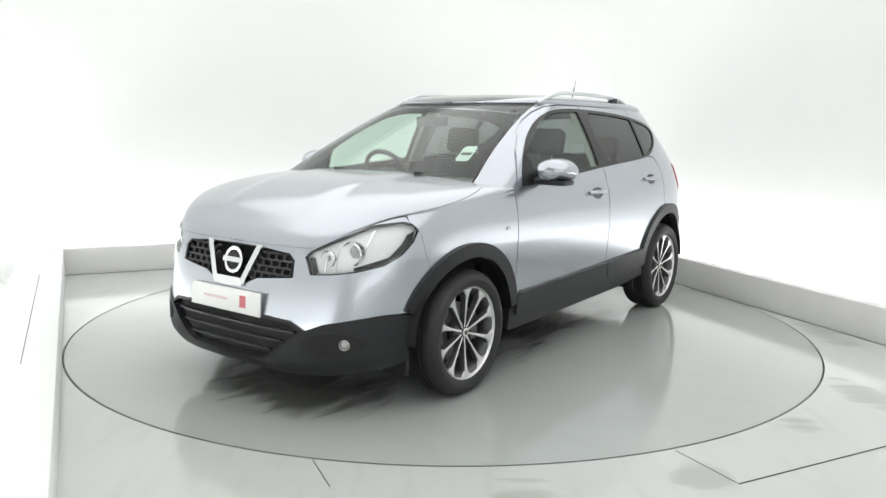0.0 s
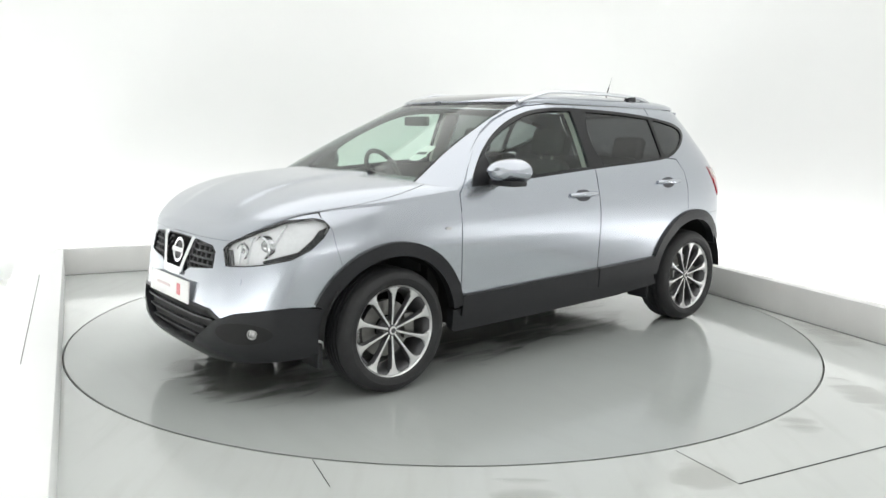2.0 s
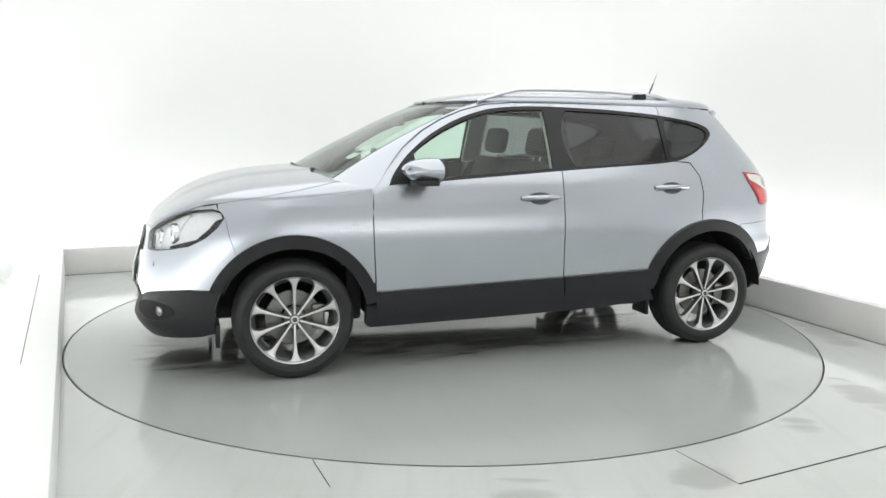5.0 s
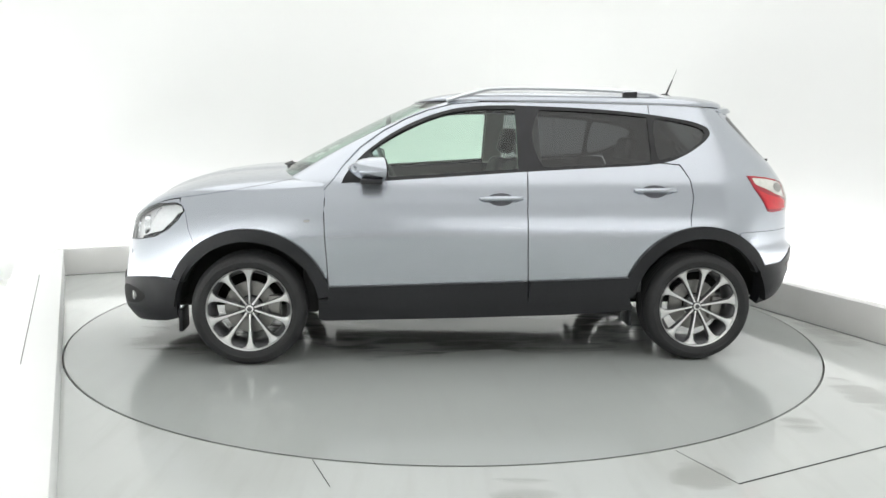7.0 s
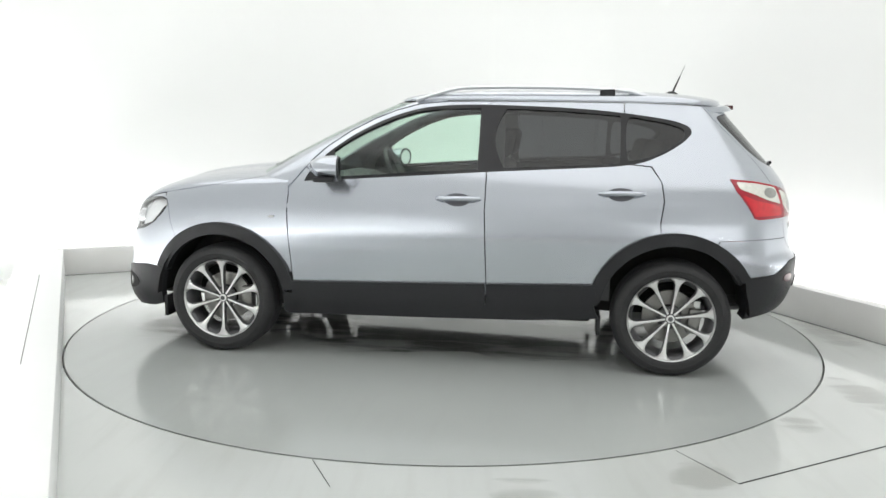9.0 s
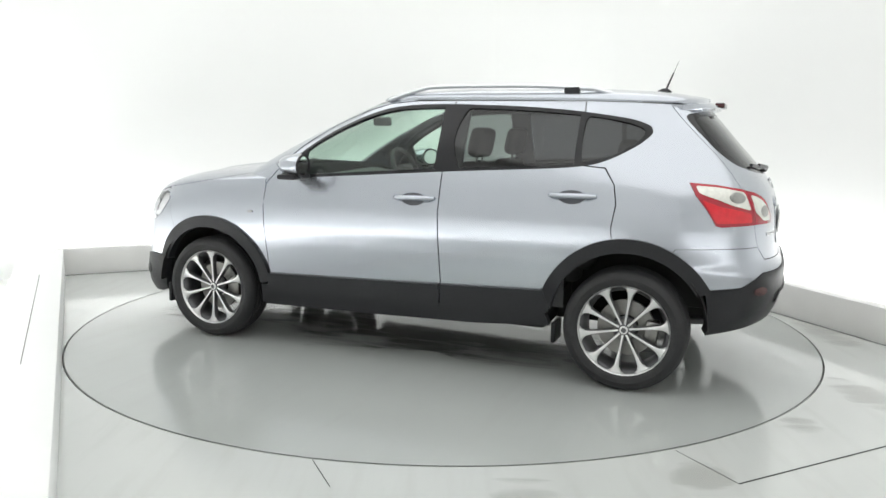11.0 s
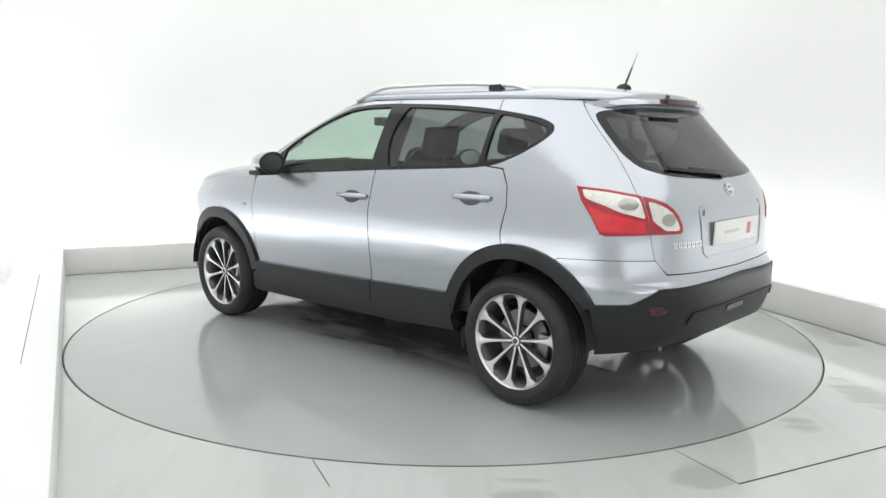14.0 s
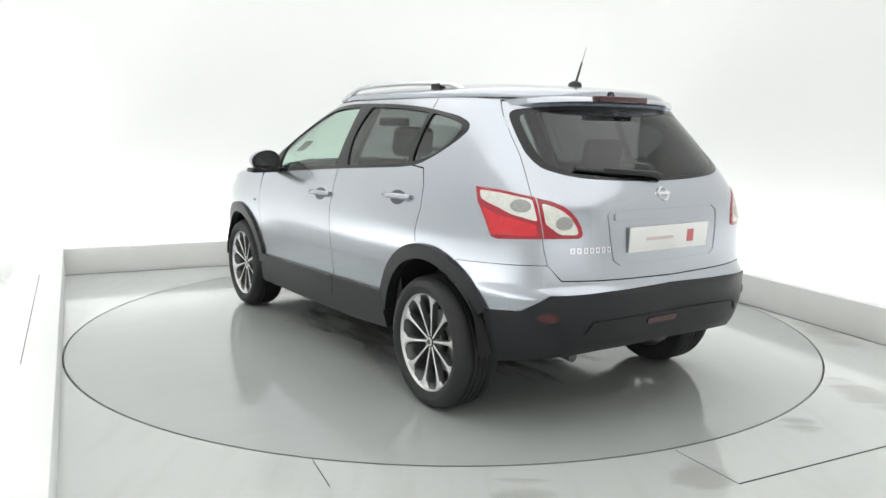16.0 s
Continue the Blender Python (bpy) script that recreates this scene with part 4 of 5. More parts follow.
def build_emblem(parent, m, r):
    """A plain chrome ring with a bar across."""
    bm = bmesh.new()
    lathe(bm, [(r, 0.0), (r * 0.98, 0.008), (r * 0.86, 0.011), (r * 0.74, 0.008), (r * 0.72, 0.0)], 40, m)
    ob = part("emblem", bm, CHROME if r > 0.04 else SATIN, parent, "plain chrome ring badge")
    bm = bmesh.new()
    extrude_poly(bm, [(-r * 0.18, -r * 1.08), (r * 0.18, -r * 1.08), (r * 0.18, r * 1.08), (-r * 0.18, r * 1.08)], 0.012, m)
    part("emblem_bar", bm, CHROME, ob)
    bm = bmesh.new()
    lathe(bm, [(0.001, 0.002), (r * 0.74, 0.002), (r * 0.74, -0.003)], 32, m)
    part("emblem_back", bm, GLOSS_BLACK if r > 0.04 else PAINT, ob)
    return ob


RED_BRIGHT = material("bright_red_lens", (0.66, 0.012, 0.026), 0.08, coat=0.6, vary=0.25, scale=40, bump=0.3, bump_scale=200)
LAMP_PALE = material("pale_reflector", (0.42, 0.42, 0.405), 0.12, 0.9, vary=0.2, scale=60)
LAMP_GREY = material("lamp_reflector", (0.42, 0.42, 0.42), 0.22, 0.7, vary=0.1)


def build_roof():
    rear = [(-1.97, 0.02), (-1.9, 0.01), (-1.6, 0.006), (-1.0, 0.006), (0, 0.006), (1.0, 0.006), (1.5, 0.006), (1.9, 0.01), (1.97, 0.02)]
    outline = rear + [(s, 2 - q) for s, q in reversed(rear)]
    pano = rounded([(at_x(-0.75, 1.53)[0], 0.5), (1.9, 0.42), (1.9, 1.58), (at_x(-0.75, 1.53)[0], 1.5)], 0.08)
    skin("roof", [patch(roof_top, outline, [pano], 0.04)], PAINT, CAR, "silver painted roof")
    skin("glass_roof", [patch(roof_top, pano, (), 0.05, -0.003)], GLASS_ROOF, CAR, "dark glass roof panel", rim=0)
    half = [(2.0, 1.535)] + [at_y(SCREEN_EDGE(z), z, "top") for z in np.linspace(1.535, 1.03, 12)] + [(2.0, 1.06)]
    screen = both(half)
    rim = [(2 + (s - 2) * 0.984, 1.30 + (z - 1.30) * 0.968) for s, z in screen]
    skin("screen_frit", [patch(top_body, screen, [rim], 0.03, -0.003)], GLOSS_BLACK, CAR, "black windscreen border", rim=0)
    skin("windscreen", [patch(top_body, screen, (), 0.04, -0.004)], GLASS_CLEAR, CAR, "clear windscreen with a white sticker", rim=0)
    for s in (1, -1):
        bm = bmesh.new()
        xs = np.linspace(0.18, -1.31, 24)
        pts = []
        for i, x in enumerate(xs):
            pts.append((float(x), s * float(0.585 - 0.035 * abs((x + 0.4) / 0.9) ** 2), 1.620 - (0.075 if x > -0.42 else 0.045) * abs((x + 0.42) / 0.87) ** 2.6 - 0.05 * (1 - min(1, 6 * min(i, 23 - i) / 23))))
        tube(bm, pts, 0.0145, 10, 0.85)
        rail = part("roof_rail", bm, SATIN, CAR, "satin aluminium roof rail")
        bm = new_box(-0.975, -0.89, s * 0.569 - 0.019, s * 0.569 + 0.019, 1.550, 1.611, bevel=0.006)
        part("rail_foot", bm, CLADDING, rail, "black rail foot")
        bm = new_box(-1.335, -1.275, s * 0.516 - 0.018, s * 0.516 + 0.018, 1.515, 1.558, bevel=0.008)
        part("rail_end", bm, CLADDING, rail, "black rail end")


def build_wheel():
    """A wheel about the origin, its outer face towards +y."""
    w = new("wheel")
    w.parent = CAR
    m = Matrix.Rotation(radians(-90), 4, "X")
    R = WHEEL_R
    bm = bmesh.new()
    prof = [(0.234, -0.105), (0.244, -0.112), (0.28, -0.116), (0.308, -0.108), (R - 0.006, -0.088), (R, -0.06)]
    for k in (-0.045, -0.015, 0.015, 0.045):
        prof += [(R, k - 0.006), (R - 0.008, k - 0.004), (R - 0.008, k + 0.004), (R, k + 0.006)]
    prof += [(R, 0.058), (R - 0.003, 0.076), (R - 0.010, 0.090), (0.311, 0.098), (0.306, 0.106), (0.290, 0.114), (0.276, 0.1165), (0.274, 0.115), (0.262, 0.114), (0.250, 0.109), (0.240, 0.100), (0.234, 0.09)]
    lathe(bm, prof, 72, m)
    part("tyre", bm, RUBBER, w, "black road tyre")
    bm = bmesh.new()
    lathe(bm, [(0.234, -0.105), (0.223, -0.09), (0.207, -0.05), (0.207, 0.05), (0.222, 0.08), (0.232, 0.088)], 64, m)
    part("rim_barrel", bm, ALLOY_DARK, w)
    bm = bmesh.new()
    lathe(bm, [(0.229, 0.076), (0.2315, 0.088), (0.235, 0.095), (0.240, 0.100), (0.2435, 0.0995), (0.243, 0.092)], 72, m)
    part("rim_lip", bm, ALLOY, w, "bright machined rim edge")
    # ten slim spokes that spread at the rim, so that the openings are petal-shaped
    rows = [(0.020, 0.0085, 0.070), (0.045, 0.0068, 0.073), (0.08, 0.0066, 0.076), (0.12, 0.0078, 0.079), (0.155, 0.0100, 0.082), (0.182, 0.0132, 0.085), (0.203, 0.0185, 0.0875), (0.218, 0.0270, 0.089), (0.226, 0.0375, 0.090), (0.231, 0.050, 0.0905)]
    for k in range(10):
        turn = m @ Matrix.Rotation(2 * math.pi * (k + 0.5) / 10, 4, "Z")
        bm = bmesh.new()
        cuts = []
        for r, hw, h in rows:
            sect = [(-hw * 1.06, h - 0.032), (-hw, h - 0.007), (-hw * 0.80, h - 0.0008), (-hw * 0.30, h + 0.0012), (hw * 0.30, h + 0.0012), (hw * 0.80, h - 0.0008), (hw, h - 0.007), (hw * 1.06, h - 0.032)]
            cuts.append([bm.verts.new(turn @ Vector((math.sqrt(max(r * r - y * y, 1e-6)), y, z))) for y, z in sect])
        for a, b in zip(cuts, cuts[1:]):
            for q in range(7):
                bm.faces.new((a[q], a[q + 1], b[q + 1], b[q]))
        sp = part("spoke", bm, ALLOY, w)
        sp.data.materials.append(ALLOY_DARK)
        for f in sp.data.polygons:
            f.material_index = 1 if abs(f.normal.y) < 0.5 else 0
    bm = bmesh.new()
    lathe(bm, [(0.001, 0.078), (0.022, 0.0775), (0.028, 0.074), (0.030, 0.062), (0.055, 0.052), (0.064, 0.044), (0.064, 0.02), (0.001, 0.02)], 32, m)
    hub = part("hub", bm, ALLOY_DARK, w)
    bm = bmesh.new()
    lathe(bm, [(0.001, 0.0815), (0.014, 0.081), (0.0225, 0.079), (0.0235, 0.073)], 24, m)
    cap_ob = part("hub_cap", bm, ALLOY, hub, "silver hub cap with a dark disc")
    bm = bmesh.new()
    lathe(bm, [(0.001, 0.083), (0.013, 0.0825), (0.0135, 0.080)], 24, m)
    part("cap_disc", bm, ALLOY_DARK, cap_ob)
    for k in range(5):
        a = 2 * math.pi * k / 5
        bm = bmesh.new()
        lathe(bm, [(0.001, 0.066), (0.007, 0.066), (0.009, 0.062), (0.009, 0.05)], 6, m @ Matrix.Translation((0.047 * math.cos(a), 0.047 * math.sin(a), 0)))
        part("wheel_bolt", bm, STEEL, hub)
    bm = bmesh.new()
    lathe(bm, [(0.07, 0.012), (0.15, 0.012), (0.15, -0.012), (0.07, -0.012)], 48, m, True)
    part("brake_disc", bm, STEEL, w, "steel brake disc")
    bm = new_box(-0.17, -0.10, -0.03, 0.04, -0.07, 0.07, bevel=0.012)
    part("brake_caliper", bm, STEEL, w)
    return w


def build_wheels():
    w = build_wheel()
    w.matrix_basis = pose(WHEEL_X, WHEEL_Y, HUB_Z)
    spots = [pose(-WHEEL_X, WHEEL_Y, HUB_Z, 0, -8), pose(WHEEL_X, -WHEEL_Y, HUB_Z, 0, 0, 180), pose(-WHEEL_X, -WHEEL_Y, HUB_Z, 0, 9, 180)]
    for p in spots:
        copy_thing(w, p)


build_wheels()
build_sides()
build_nose()
build_rear()
build_roof()


def shrink(pts, f, g=None):
    cx = sum(p[0] for p in pts) / len(pts)
    cy = sum(p[1] for p in pts) / len(pts)
    return [(cx + (x - cx) * f, cy + (y - cy) * (g or f)) for x, y in pts]


REFLECTOR = material("headlamp_reflector", (0.93, 0.93, 0.93), 0.25, 0.0, vary=0.12, scale=60)


def build_front_details():
    for sgn in (1, -1):
        fl = (lambda p: p) if sgn > 0 else (lambda p: [(4 - s, z) for s, z in p])
        lamp = skin("headlamp", [patch(low_body, fl(HEADLAMP), (), 0.02, -0.03)], REFLECTOR, CAR, "clear headlamp with a chrome reflector", rim=-0.028)[0]
        skin("lamp_frame", [patch(low_body, fl(HEADLAMP), [fl(shrink(HEADLAMP, 0.972, 0.945))], 0.02, -0.002)], GLOSS_BLACK, lamp, "black lamp edge", rim=0.012)
        lens = skin("lens", [patch(low_body, fl(HEADLAMP), (), 0.03, 0.001)], LENS, lamp, "clear plastic lens", rim=0)[0]
        lens.visible_shadow = False
        corner = [at_x(1.675, 0.905, True), at_x(1.70, 0.855, True), at_x(1.76, 0.80, True), at_x(1.845, 0.752, True), F(0.675, 0.728), F(0.672, 0.742), at_x(1.815, 0.785, True), at_x(1.75, 0.845, True), at_x(1.715, 0.89, True)]
        skin("dark_bezel", [patch(low_body, fl(corner), (), 0.02, -0.02)], GLOSS_BLACK, lamp, "dark lower bezel", rim=0.008)
        side = [F(0.507, 0.712), F(0.475, 0.785), F(0.50, 0.785), F(0.53, 0.718)]
        skin("dark_bezel", [patch(low_body, fl(side), (), 0.02, -0.02)], ALLOY_DARK, lamp, "grey inner bezel", rim=0.02)
        for y, z, r in ((0.655, 0.80, 0.05), (0.565, 0.775, 0.036)):
            p = low_body(np.array([at_y(y, z)]))[0]
            d = Vector((0.86, 0.5, 0)).normalized()
            m = Matrix.Translation((p[0] - 0.035, sgn * (p[1] - 0.02), p[2])) @ (Vector((d.x, sgn * d.y * 0.35, 0))).to_track_quat("Z", "Y").to_matrix().to_4x4()
            bm = bmesh.new()
            lathe(bm, [(r * 1.2, -0.02), (r * 1.15, 0.008), (r, 0.014), (r * 0.86, 0.006), (r * 0.8, -0.006)], 32, m)
            ring_ob = part("projector_ring", bm, CHROME, lamp, "chrome projector ring")
            bm = bmesh.new()
            lathe(bm, [(0.001, 0.012), (r * 0.4, 0.008), (r * 0.7, -0.002), (r * 0.82, -0.012)], 28, m)
            part("projector_lens", bm, LAMP_GREY, ring_ob, "glass projector lens")
        for y0, z0, z1 in ((0.555, 0.722, 0.835), (0.60, 0.724, 0.86), (0.70, 0.80, 0.92)):
            rib = [F(y0, z0), F(y0 + 0.006, z0), F(y0 + 0.006, z1), F(y0, z1)]
            skin("reflector_rib", [patch(low_body, fl(rib), (), 0.02, -0.022)], CHROME, lamp, rim=0.008)
        # fog lamp in its pocket
        s0, z0 = at_y(0.655, 0.392)
        pocket = [(s0 + 0.03 + 0.085 * math.cos(a), z0 + 0.052 * math.sin(a)) for a in (2 * math.pi * k / 24 for k in range(24))]
        pk = skin("fog_pocket", [patch(low_body, fl(pocket), (), 0.02, 0.0085)], MATT_BLACK, CAR, "black fog lamp pocket", rim=0.004)[0]
        p = low_body(np.array([at_y(0.66, 0.392)]))[0]
        m = Matrix.Translation((p[0] + 0.002, sgn * (p[1] + 0.002), p[2])) @ Vector((0.8, sgn * 0.6, 0)).to_track_quat("Z", "Y").to_matrix().to_4x4()
        bm = bmesh.new()
        lathe(bm, [(0.001, 0.010), (0.012, 0.009), (0.019, 0.006), (0.022, 0.010), (0.026, 0.008), (0.026, -0.01)], 24, m)
        part("fog_lamp", bm, LAMP_GREY, pk, "round fog lamp")
        # side repeater on the wing, headlamp washer
        skin("side_repeater", [patch(low_body, [at_x(0.985 + 0.02 * math.cos(a), 0.855 + 0.009 * math.sin(a), True) for a in (2 * math.pi * k / 16 for k in range(16))], (), 0.02, 0.005)], LAMP_PALE, CAR, "small clear side repeater", rim=0.005)
        if sgn < 0:
            ob = [o for o in CAR.children if o.name.startswith("side_repeater")][-1]
            ob.data.transform(Matrix.Diagonal((1, -1, 1, 1)))
            ob.data.flip_normals()
        washer = [F(0.60, 0.625), F(0.60, 0.652), F(0.575, 0.652), F(0.575, 0.625)]
        skin("washer_cover", [patch(low_body, fl(rounded(washer, 0.006)), (), 0.02, 0.002)], PAINT, CAR, rim=0.004)
    # grille
    grille = skin("grille", [patch(low_body, GRILLE, (), 0.03, -0.05)], MATT_BLACK, CAR, "black honeycomb grille", rim=-0.048)[0]
    for i in range(5):
        z0 = 0.655 + i * 0.032
        ys = np.linspace(-0.40, 0.40, 33)
        ok = [float(y) for y in ys if (abs(y) > 0.12) and (z0 > 0.665 or abs(y) < 0.3)]
        for side in (1, -1):
            seg = sorted([y for y in ok if y * side > 0], key=abs)
            pts = [low_body(np.array([F(y, z0)]))[0] - [0.016, 0, 0] for y in seg]
            bm = bmesh.new()
            tube(bm, [tuple(p) for p in pts], 0.0055, 6)
            part("grille_bar", bm, GRILLE_GREY, grille)
            for k in range(6):
                y = side * (0.15 + k * 0.052 + (0.026 if i % 2 else 0))
                if abs(y) > 0.395 or i == 4:
                    continue
                a = low_body(np.array([F(y, z0)]))[0] - [0.018, 0, 0]
                b = low_body(np.array([F(y, z0 + 0.032)]))[0] - [0.018, 0, 0]
                bm = bmesh.new()
                tube(bm, [tuple(a), tuple(b)], 0.006, 6)
                part("grille_bar", bm, GRILLE_GREY, grille)
    rim = shrink(GRILLE, 0.965, 0.93)
    skin("grille_frame", [patch(low_body, GRILLE, [rim], 0.02, -0.001)], GLOSS_BLACK, grille, "gloss black grille edge", rim=0.03)
    for sgn in (1, -1):
        arm = [F(sgn * 0.205, 0.812), F(sgn * 0.168, 0.812), F(sgn * 0.083, 0.632), F(sgn * 0.112, 0.618)]
        skin("chrome_arm", [patch(low_body, arm, (), 0.02, 0.012)], CHROME, grille, "chrome grille arm", rim=0.03)
    foot = both([F(0, 0.648), F(0.088, 0.648), F(0.108, 0.612), F(0, 0.606)])
    skin("chrome_foot", [patch(low_body, foot, (), 0.02, 0.014)], CHROME, grille, "chrome grille foot", rim=0.02)
    build_emblem(grille, Matrix.Translation((2.088, 0, 0.727)) @ Matrix.Rotation(radians(78), 4, "Y"), 0.068)
    # intake with slats
    intake = skin("lower_intake", [patch(low_body, shrink(INTAKE, 1.03, 1.10), (), 0.03, -0.034)], MATT_BLACK, CAR, "black lower air intake", rim=0)[0]
    for z0, half in ((0.435, 0.44), (0.385, 0.37), (0.335, 0.30)):
        slat = [F(float(y), z0 + 0.004) for y in np.linspace(half, -half, 17)] + [F(float(y), z0 - 0.004) for y in np.linspace(-half, half, 17)]
        skin("intake_slat", [patch(low_body, slat, (), 0.03, -0.012)], SLAT, intake, rim=0.03)
    plate = build_plate("front_plate", CAR)
    plate.matrix_basis = Matrix.Translation((2.150, 0, 0.543)) @ pose(0, 0, 0, 0, 4, 180)
    # cowl and wipers
    bm = bmesh.new()
    rows = []
    for y in np.linspace(-0.72, 0.72, 25):
        xe = 1.215 - 0.245 * (abs(y) / 0.72) ** 2.2
        zt = 1.118 - 0.055 * (abs(y) / 0.72) ** 2.5
        rows.append([bm.verts.new((xe + 0.02, float(y), zt - 0.005)), bm.verts.new((xe - 0.06, float(y), zt - 0.015)), bm.verts.new((xe - 0.11, float(y), zt + 0.0)), bm.verts.new((xe - 0.11, float(y), zt - 0.08)), bm.verts.new((xe + 0.02, float(y), zt - 0.08))])
    for a, b in zip(rows, rows[1:]):
        for i in range(5):
            bm.faces.new((a[i], a[(i + 1) % 5], b[(i + 1) % 5], b[i]))
    part("cowl", bm, CLADDING, CAR, "black plastic cowl under the windscreen")
    for y0, y1 in ((0.60, 0.05), (0.02, -0.52)):
        bm = bmesh.new()
        pts = []
        for k in range(8):
            y = y0 + (y1 - y0) * k / 7
            pts.append((1.20 - 0.235 * (abs(y) / 0.72) ** 2.2 - 0.02, y, 1.128 - 0.04 * (abs(y) / 0.72) ** 2.5))
        tube(bm, pts, 0.009, 8)
        arm = part("wiper", bm, CLADDING, CAR, "black windscreen wiper")
        bm = bmesh.new()
        tube(bm, [(pts[0][0] + 0.03, pts[0][1], pts[0][2] - 0.01), (pts[3][0] + 0.012, pts[3][1], pts[3][2] + 0.012)], [0.014, 0.008], 8)
        part("wiper_arm", bm, CLADDING, arm)
    # sticker inside the windscreen
    st = rounded([at_y(0.562, 1.285, "top"), at_y(0.487, 1.285, "top"), at_y(0.515, 1.205, "top"), at_y(0.59, 1.205, "top")], 0.015)
    stick = skin("sticker", [patch(top_body, st, (), 0.03, -0.008)], PAPER, CAR, "white sticker with a dark bar", rim=0)[0]
    bar = [at_y(0.565, 1.25, "top"), at_y(0.51, 1.25, "top"), at_y(0.514, 1.236, "top"), at_y(0.569, 1.236, "top")]
    skin("sticker_bar", [patch(top_body, bar, (), 0.03, -0.0065)], TRIM_GREY, stick, "dark bar", rim=0)


GRILLE_GREY = material("grille_plastic", (0.045, 0.045, 0.05), 0.35, vary=0.15)
SLAT = material("slat_grey", (0.045, 0.045, 0.05), 0.3, 0.2, vary=0.15)


def add_mirrors():
    for s in (1, -1):
        bm = bmesh.new()
        n, k = 40, 22
        vr = []
        for i in range(k + 1):
            t = i / k
            x = 0.15 * (1 - t)
            r = max(0.02, (1 - (1 - t) ** 2.3) ** 0.5)
            vr.append([])
            for j in range(n):
                a = 2 * math.pi * j / n
                cy, sz = math.copysign(abs(math.cos(a)) ** 1.0, math.cos(a)), math.copysign(abs(math.sin(a)) ** 1.0, math.sin(a))
                vr[-1].append(bm.verts.new((x + 0.03 * cy * s * -0.6, 0.125 * r * cy, 0.078 * r * sz * (1.0 + 0.1 * cy * -s) + 0.008 * (1 - r))))
        for a, b in zip(vr, vr[1:]):
            for j in range(n):
                bm.faces.new((a[j], a[(j + 1) % n], b[(j + 1) % n], b[j]))
        bm.faces.new(vr[0])
        at = Matrix.Translation((0.56, s * 0.955, 1.148)) @ Matrix.Diagonal((1.14, 0.86, 0.90, 1))
        bm.transform(at)
        mir = part("door_mirror", bm, PAINT, CAR, "silver door mirror shell")
        bm = bmesh.new()
        pts = [(0.008, 0.119 * math.copysign(abs(math.cos(a)) ** 1.0, math.cos(a)), 0.072 * math.copysign(abs(math.sin(a)) ** 1.0, math.sin(a))) for a in (2 * math.pi * j / n for j in range(n))]
        ra = [bm.verts.new((-0.008 + 0.03 * (p[1] / 0.119) * s * -0.6, p[1] * 1.012, p[2] * 1.02)) for p in pts]
        rb = [bm.verts.new((-0.006 + 0.03 * (p[1] / 0.119) * s * -0.6, p[1] * 0.9, p[2] * 0.86)) for p in pts]
        rc = [bm.verts.new((0.02 + 0.03 * (p[1] / 0.119) * s * -0.6, p[1] * 1.012, p[2] * 1.02)) for p in pts]
        for j in range(n):
            q = (j + 1) % n
            bm.faces.new((ra[j], ra[q], rb[q], rb[j]))
            bm.faces.new((ra[q], ra[j], rc[j], rc[q]))
        bm.transform(at)
        part("mirror_bezel", bm, CLADDING, mir, "black mirror bezel")
        bm = bmesh.new()
        bm.faces.new([bm.verts.new((-0.003 + 0.03 * (p[1] / 0.119) * s * -0.6, p[1] * 0.92, p[2] * 0.88)) for p in pts])
        bm.transform(at)
        part("mirror_glass", bm, MIRROR, mir, "mirror glass")
        bm = bmesh.new()
        tube(bm, [(0.63, s * 0.83, 1.085), (0.62, s * 0.90, 1.088), (0.61, s * 0.98, 1.098)], [0.04, 0.034, 0.03], 12, 0.55)
        part("mirror_arm", bm, CLADDING, mir, "black mirror arm")
        bm = new_box(0.56, 0.68, min(s * 0.87, s * 1.05), max(s * 0.87, s * 1.05), 1.07, 1.1, bevel=0.01)
        part("mirror_base", bm, CLADDING, mir, "black lower shell")
        # black sail in the corner of the window
        sail = [(0.815, 1.064), (0.64, 1.078), (0.655, 1.24), (0.70, 1.21), (0.77, 1.14)]
        made = skin("mirror_sail", [patch(top_body, flank(aft(sail)), (), 0.02, 0.004)], CLADDING, mir, "black corner sail", rim=0.02)
        if s < 0:
            made[0].data.transform(Matrix.Diagonal((1, -1, 1, 1)))
            made[0].data.flip_normals()


MIRROR = material("mirror_glass", (0.75, 0.76, 0.77), 0.03, 1.0, vary=0.02)


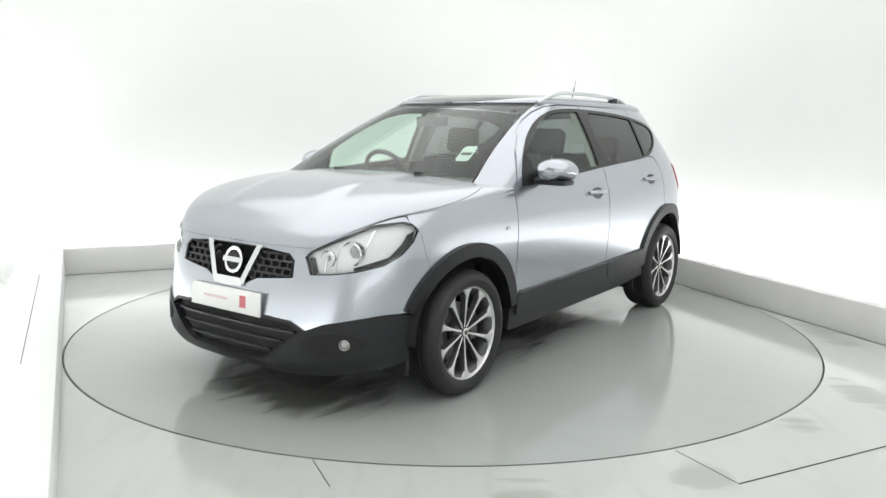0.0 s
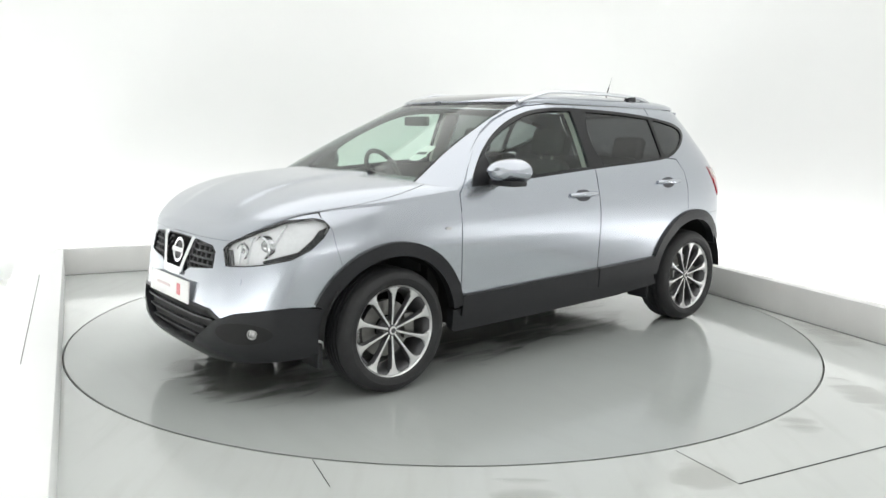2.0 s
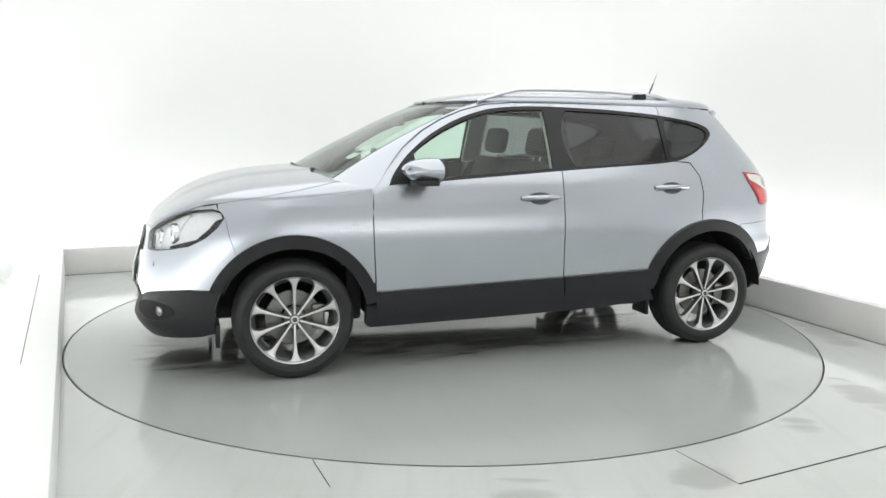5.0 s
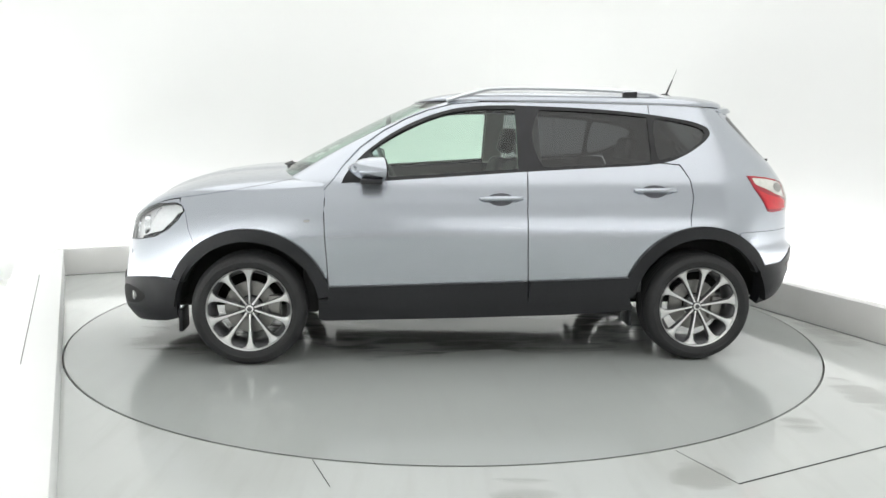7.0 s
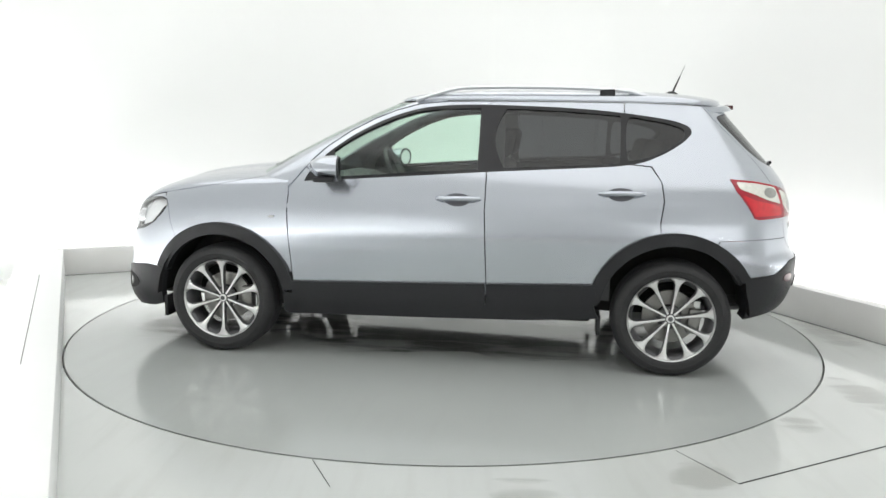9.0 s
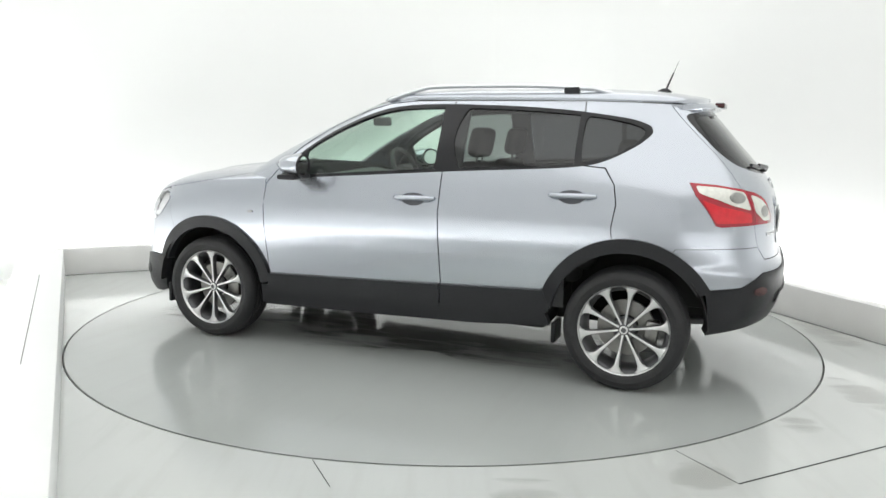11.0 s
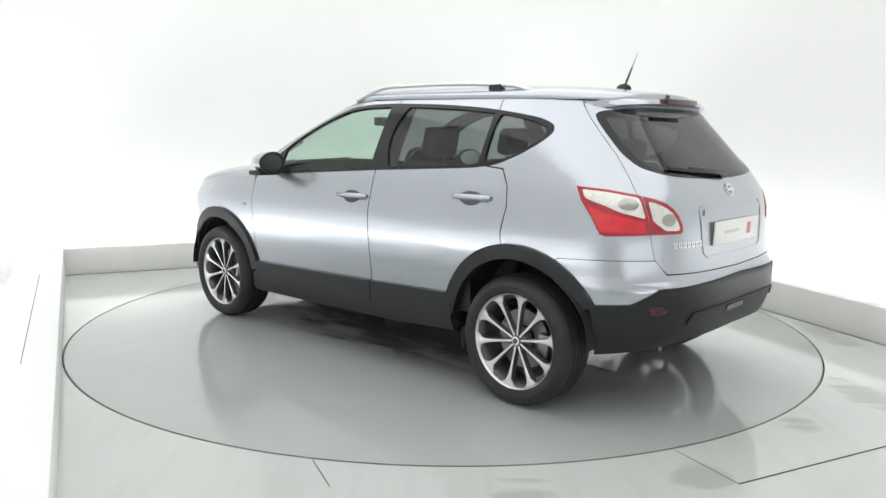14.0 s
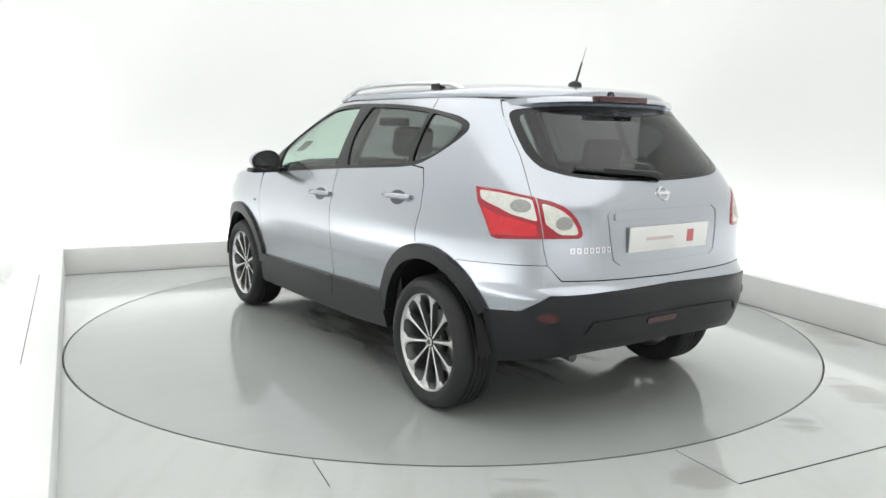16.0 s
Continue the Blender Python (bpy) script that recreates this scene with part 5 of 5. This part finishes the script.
def build_seat(name, x, y, wide=0.5):
    """A seat with cushion, back and head restraint, facing +x."""
    bm = new_box(x - 0.24, x + 0.28, y - wide / 2, y + wide / 2, 0.52, 0.66, bevel=0.05, seg=3)
    seat = part(name, bm, FABRIC, CAR, "black cloth seat")
    bm = new_box(-0.06, 0.07, -wide / 2, wide / 2, 0.0, 0.60, bevel=0.05, seg=3)
    for v in bm.verts:
        f = max(0.0, v.co.z) / 0.6
        v.co.y *= 1 - 0.22 * f * f
    bm.transform(Matrix.Translation((x - 0.24, y, 0.60)) @ Matrix.Rotation(radians(-17), 4, "Y"))
    part("backrest", bm, FABRIC, seat)
    heads = (y,) if wide < 0.7 else (y - 0.36, y + 0.36)
    for hy in heads:
        bm = new_box(-0.045, 0.05, -0.13, 0.13, -0.085, 0.095, bevel=0.04, seg=3)
        bm.transform(Matrix.Translation((x - 0.44, hy, 1.29 if wide < 0.7 else 1.235)) @ Matrix.Rotation(radians(-12), 4, "Y"))
        hr = part("head_restraint", bm, FABRIC, seat)
        for dy in (-0.05, 0.05):
            bm = bmesh.new()
            tube(bm, [(x - 0.405, hy + dy, 1.12), (x - 0.44, hy + dy, 1.25)], 0.006, 6)
            part("restraint_post", bm, CHROME, hr)
    return seat


def build_inside():
    build_seat("front_seat", 0.10, 0.36)
    build_seat("front_seat", 0.10, -0.36)
    build_seat("rear_bench", -0.78, 0.0, 1.22)
    # dashboard
    bm = bmesh.new()
    rows = []
    for y in np.linspace(-0.70, 0.70, 29):
        bulge = 0.045 * math.exp(-((y + 0.36) / 0.18) ** 2)
        cut = 0.10 * (abs(y) / 0.70) ** 3
        rows.append([bm.verts.new((px - cut * (px > 0.8), float(y), pz + (bulge if 0.6 < px < 0.8 else 0))) for px, pz in ((1.13, 1.03), (0.78, 1.04), (0.66, 1.025), (0.60, 0.97), (0.62, 0.80), (0.70, 0.62), (1.13, 0.6))])
    for a, b in zip(rows, rows[1:]):
        for i in range(7):
            bm.faces.new((a[i], a[(i + 1) % 7], b[(i + 1) % 7], b[i]))
    bm.faces.new(rows[0][::-1])
    bm.faces.new(rows[-1])
    part("dashboard", bm, TRIM_GREY, CAR, "dark grey dashboard")
    # steering wheel on the car's right
    m = Matrix.Translation((0.50, -0.38, 1.055)) @ Matrix.Rotation(radians(-64), 4, "Y")
    bm = bmesh.new()
    prof = [(0.185 + 0.016 * math.cos(a), 0.016 * math.sin(a)) for a in (2 * math.pi * k / 10 for k in range(10))]
    lathe(bm, prof, 40, m, True)
    sw = part("steering_wheel", bm, TRIM_GREY, CAR, "black steering wheel")
    bm = new_box(-0.06, 0.06, -0.08, 0.08, -0.03, 0.03, bevel=0.02)
    bm.transform(m)
    hub = part("wheel_hub", bm, TRIM_GREY, sw)
    for a in (0, 90, 180):
        bm = new_box(-0.012, 0.012, 0.05, 0.18, -0.01, 0.01, bevel=0.004)
        bm.transform(m @ Matrix.Rotation(radians(a + 0), 4, "Z"))
        part("wheel_spoke", bm, TRIM_GREY, sw)
    bm = new_box(0.55, 1.0, -0.40, -0.32, 0.86, 0.94, bevel=0.02)
    part("steering_column", bm, TRIM_GREY, CAR)
    # floor pan, bulkheads, headliner, door cards, pillars
    part("floor_pan", new_box(-1.50, 1.95, -0.50, 0.50, 0.29, 0.38, bevel=0.02), MATT_BLACK, CAR, "black underbody")
    part("floor_pan", new_box(-0.88, 0.88, -0.80, 0.80, 0.29, 0.42, bevel=0.02), MATT_BLACK, CAR, "black underbody")
    part("engine_block", new_box(1.0, 1.98, -0.42, 0.42, 0.26, 0.78, bevel=0.05), MATT_BLACK, CAR, "dark engine bay")
    part("bulkhead", new_box(0.93, 1.02, -0.76, 0.76, 0.30, 0.98, bevel=0.02), MATT_BLACK, CAR)
    part("boot_floor", new_box(-1.80, -0.95, -0.52, 0.52, 0.42, 0.72, bevel=0.03), MATT_BLACK, CAR)
    part("parcel_shelf", new_box(-1.78, -1.12, -0.60, 0.60, 1.08, 1.11, bevel=0.01), TRIM_GREY, CAR, "dark parcel shelf")
    rear = [(-1.6, 0.09), (-1.0, 0.09), (0, 0.09), (1.0, 0.09), (1.75, 0.09)]
    liner = rear + [(s, 2 - q) for s, q in reversed(rear)]
    skin("headliner", [patch(roof_top, liner, (), 0.06, -0.045)], HEADLINER, CAR, "pale grey headliner", rim=0)
    for a, b in ((0.86, -0.24), (-0.27, -1.0)):
        card = between(a - 0.02, b + 0.02, lambda x: 0.42, lambda x: float(BELT(x)) + 0.012, 8)
        skin("door_card", [patch(top_body, flank(card), (), 0.05, -0.06)], TRIM_GREY, CAR, "dark door lining", mirror=True, rim=0)
    post = [(-0.20, 1.14), (-0.205, 1.515), (-0.335, 1.512), (-0.34, 1.15)]
    skin("centre_pillar", [patch(top_body, flank(aft(post)), (), 0.04, -0.03)], HEADLINER, CAR, "pale inner pillar", mirror=True, rim=0.03)
    part("rear_view_mirror", new_box(0.50, 0.53, -0.12, 0.12, 1.39, 1.45, bevel=0.012), TRIM_GREY, CAR)
    for x, z0 in ((1.715, 0.20), (-0.925, 0.215)):
        for s in (1, -1):
            bm = new_box(x - 0.012, x + 0.012, min(s * 0.64, s * 0.80), max(s * 0.64, s * 0.80), z0, 0.33, bevel=0.006)
            part("wheel_deflector", bm, CLADDING, CAR, "black plastic wheel deflector")
    # exhaust, axle, tow eye, aerial
    bm = bmesh.new()
    tube(bm, [(-1.55, 0.42, 0.33), (-1.78, 0.42, 0.345), (-1.87, 0.42, 0.34)], 0.024, 12)
    part("exhaust_pipe", bm, ALLOY_DARK, CAR, "steel exhaust pipe")
    bm = new_box(-1.82, -1.55, -0.40, 0.40, 0.32, 0.46, bevel=0.05)
    part("silencer", bm, MATT_BLACK, CAR)
    for x in (WHEEL_X, -WHEEL_X):
        bm = bmesh.new()
        tube(bm, [(x, -0.7, 0.33), (x, 0.7, 0.33)], 0.04, 10)
        part("axle", bm, MATT_BLACK, CAR)
    bm = bmesh.new()
    lathe(bm, [(0.03, 0), (0.026, 0.018), (0.012, 0.03), (0.001, 0.032)], 20, Matrix.Translation((-1.36, 0, 1.598)) @ Matrix.Diagonal((1.5, 1, 1, 1)))
    base = part("aerial_base", bm, CLADDING, CAR, "black roof aerial")
    bm = bmesh.new()
    tube(bm, [(-1.36, 0, 1.60), (-1.375, 0, 1.64), (-1.405, 0, 1.715), (-1.408, 0, 1.722), (-1.436, 0, 1.795)], [0.0065, 0.006, 0.0045, 0.0018, 0.0008], 8)
    part("aerial_rod", bm, CLADDING, base, "thin black aerial rod")


build_front_details()
add_mirrors()
build_inside()

# ---- movement ----


def motions():
    rows_table, rows_car = [], []
    for t, a in TURN:
        turn = Matrix.Rotation(radians(a), 4, "Z")
        rows_table.append((t, turn))
        rows_car.append((t, turn @ Matrix.Translation((-AXIS[0], -AXIS[1], RIDE))))
    walk(TURNTABLE, rows_table)
    walk(CAR, rows_car)


motions()
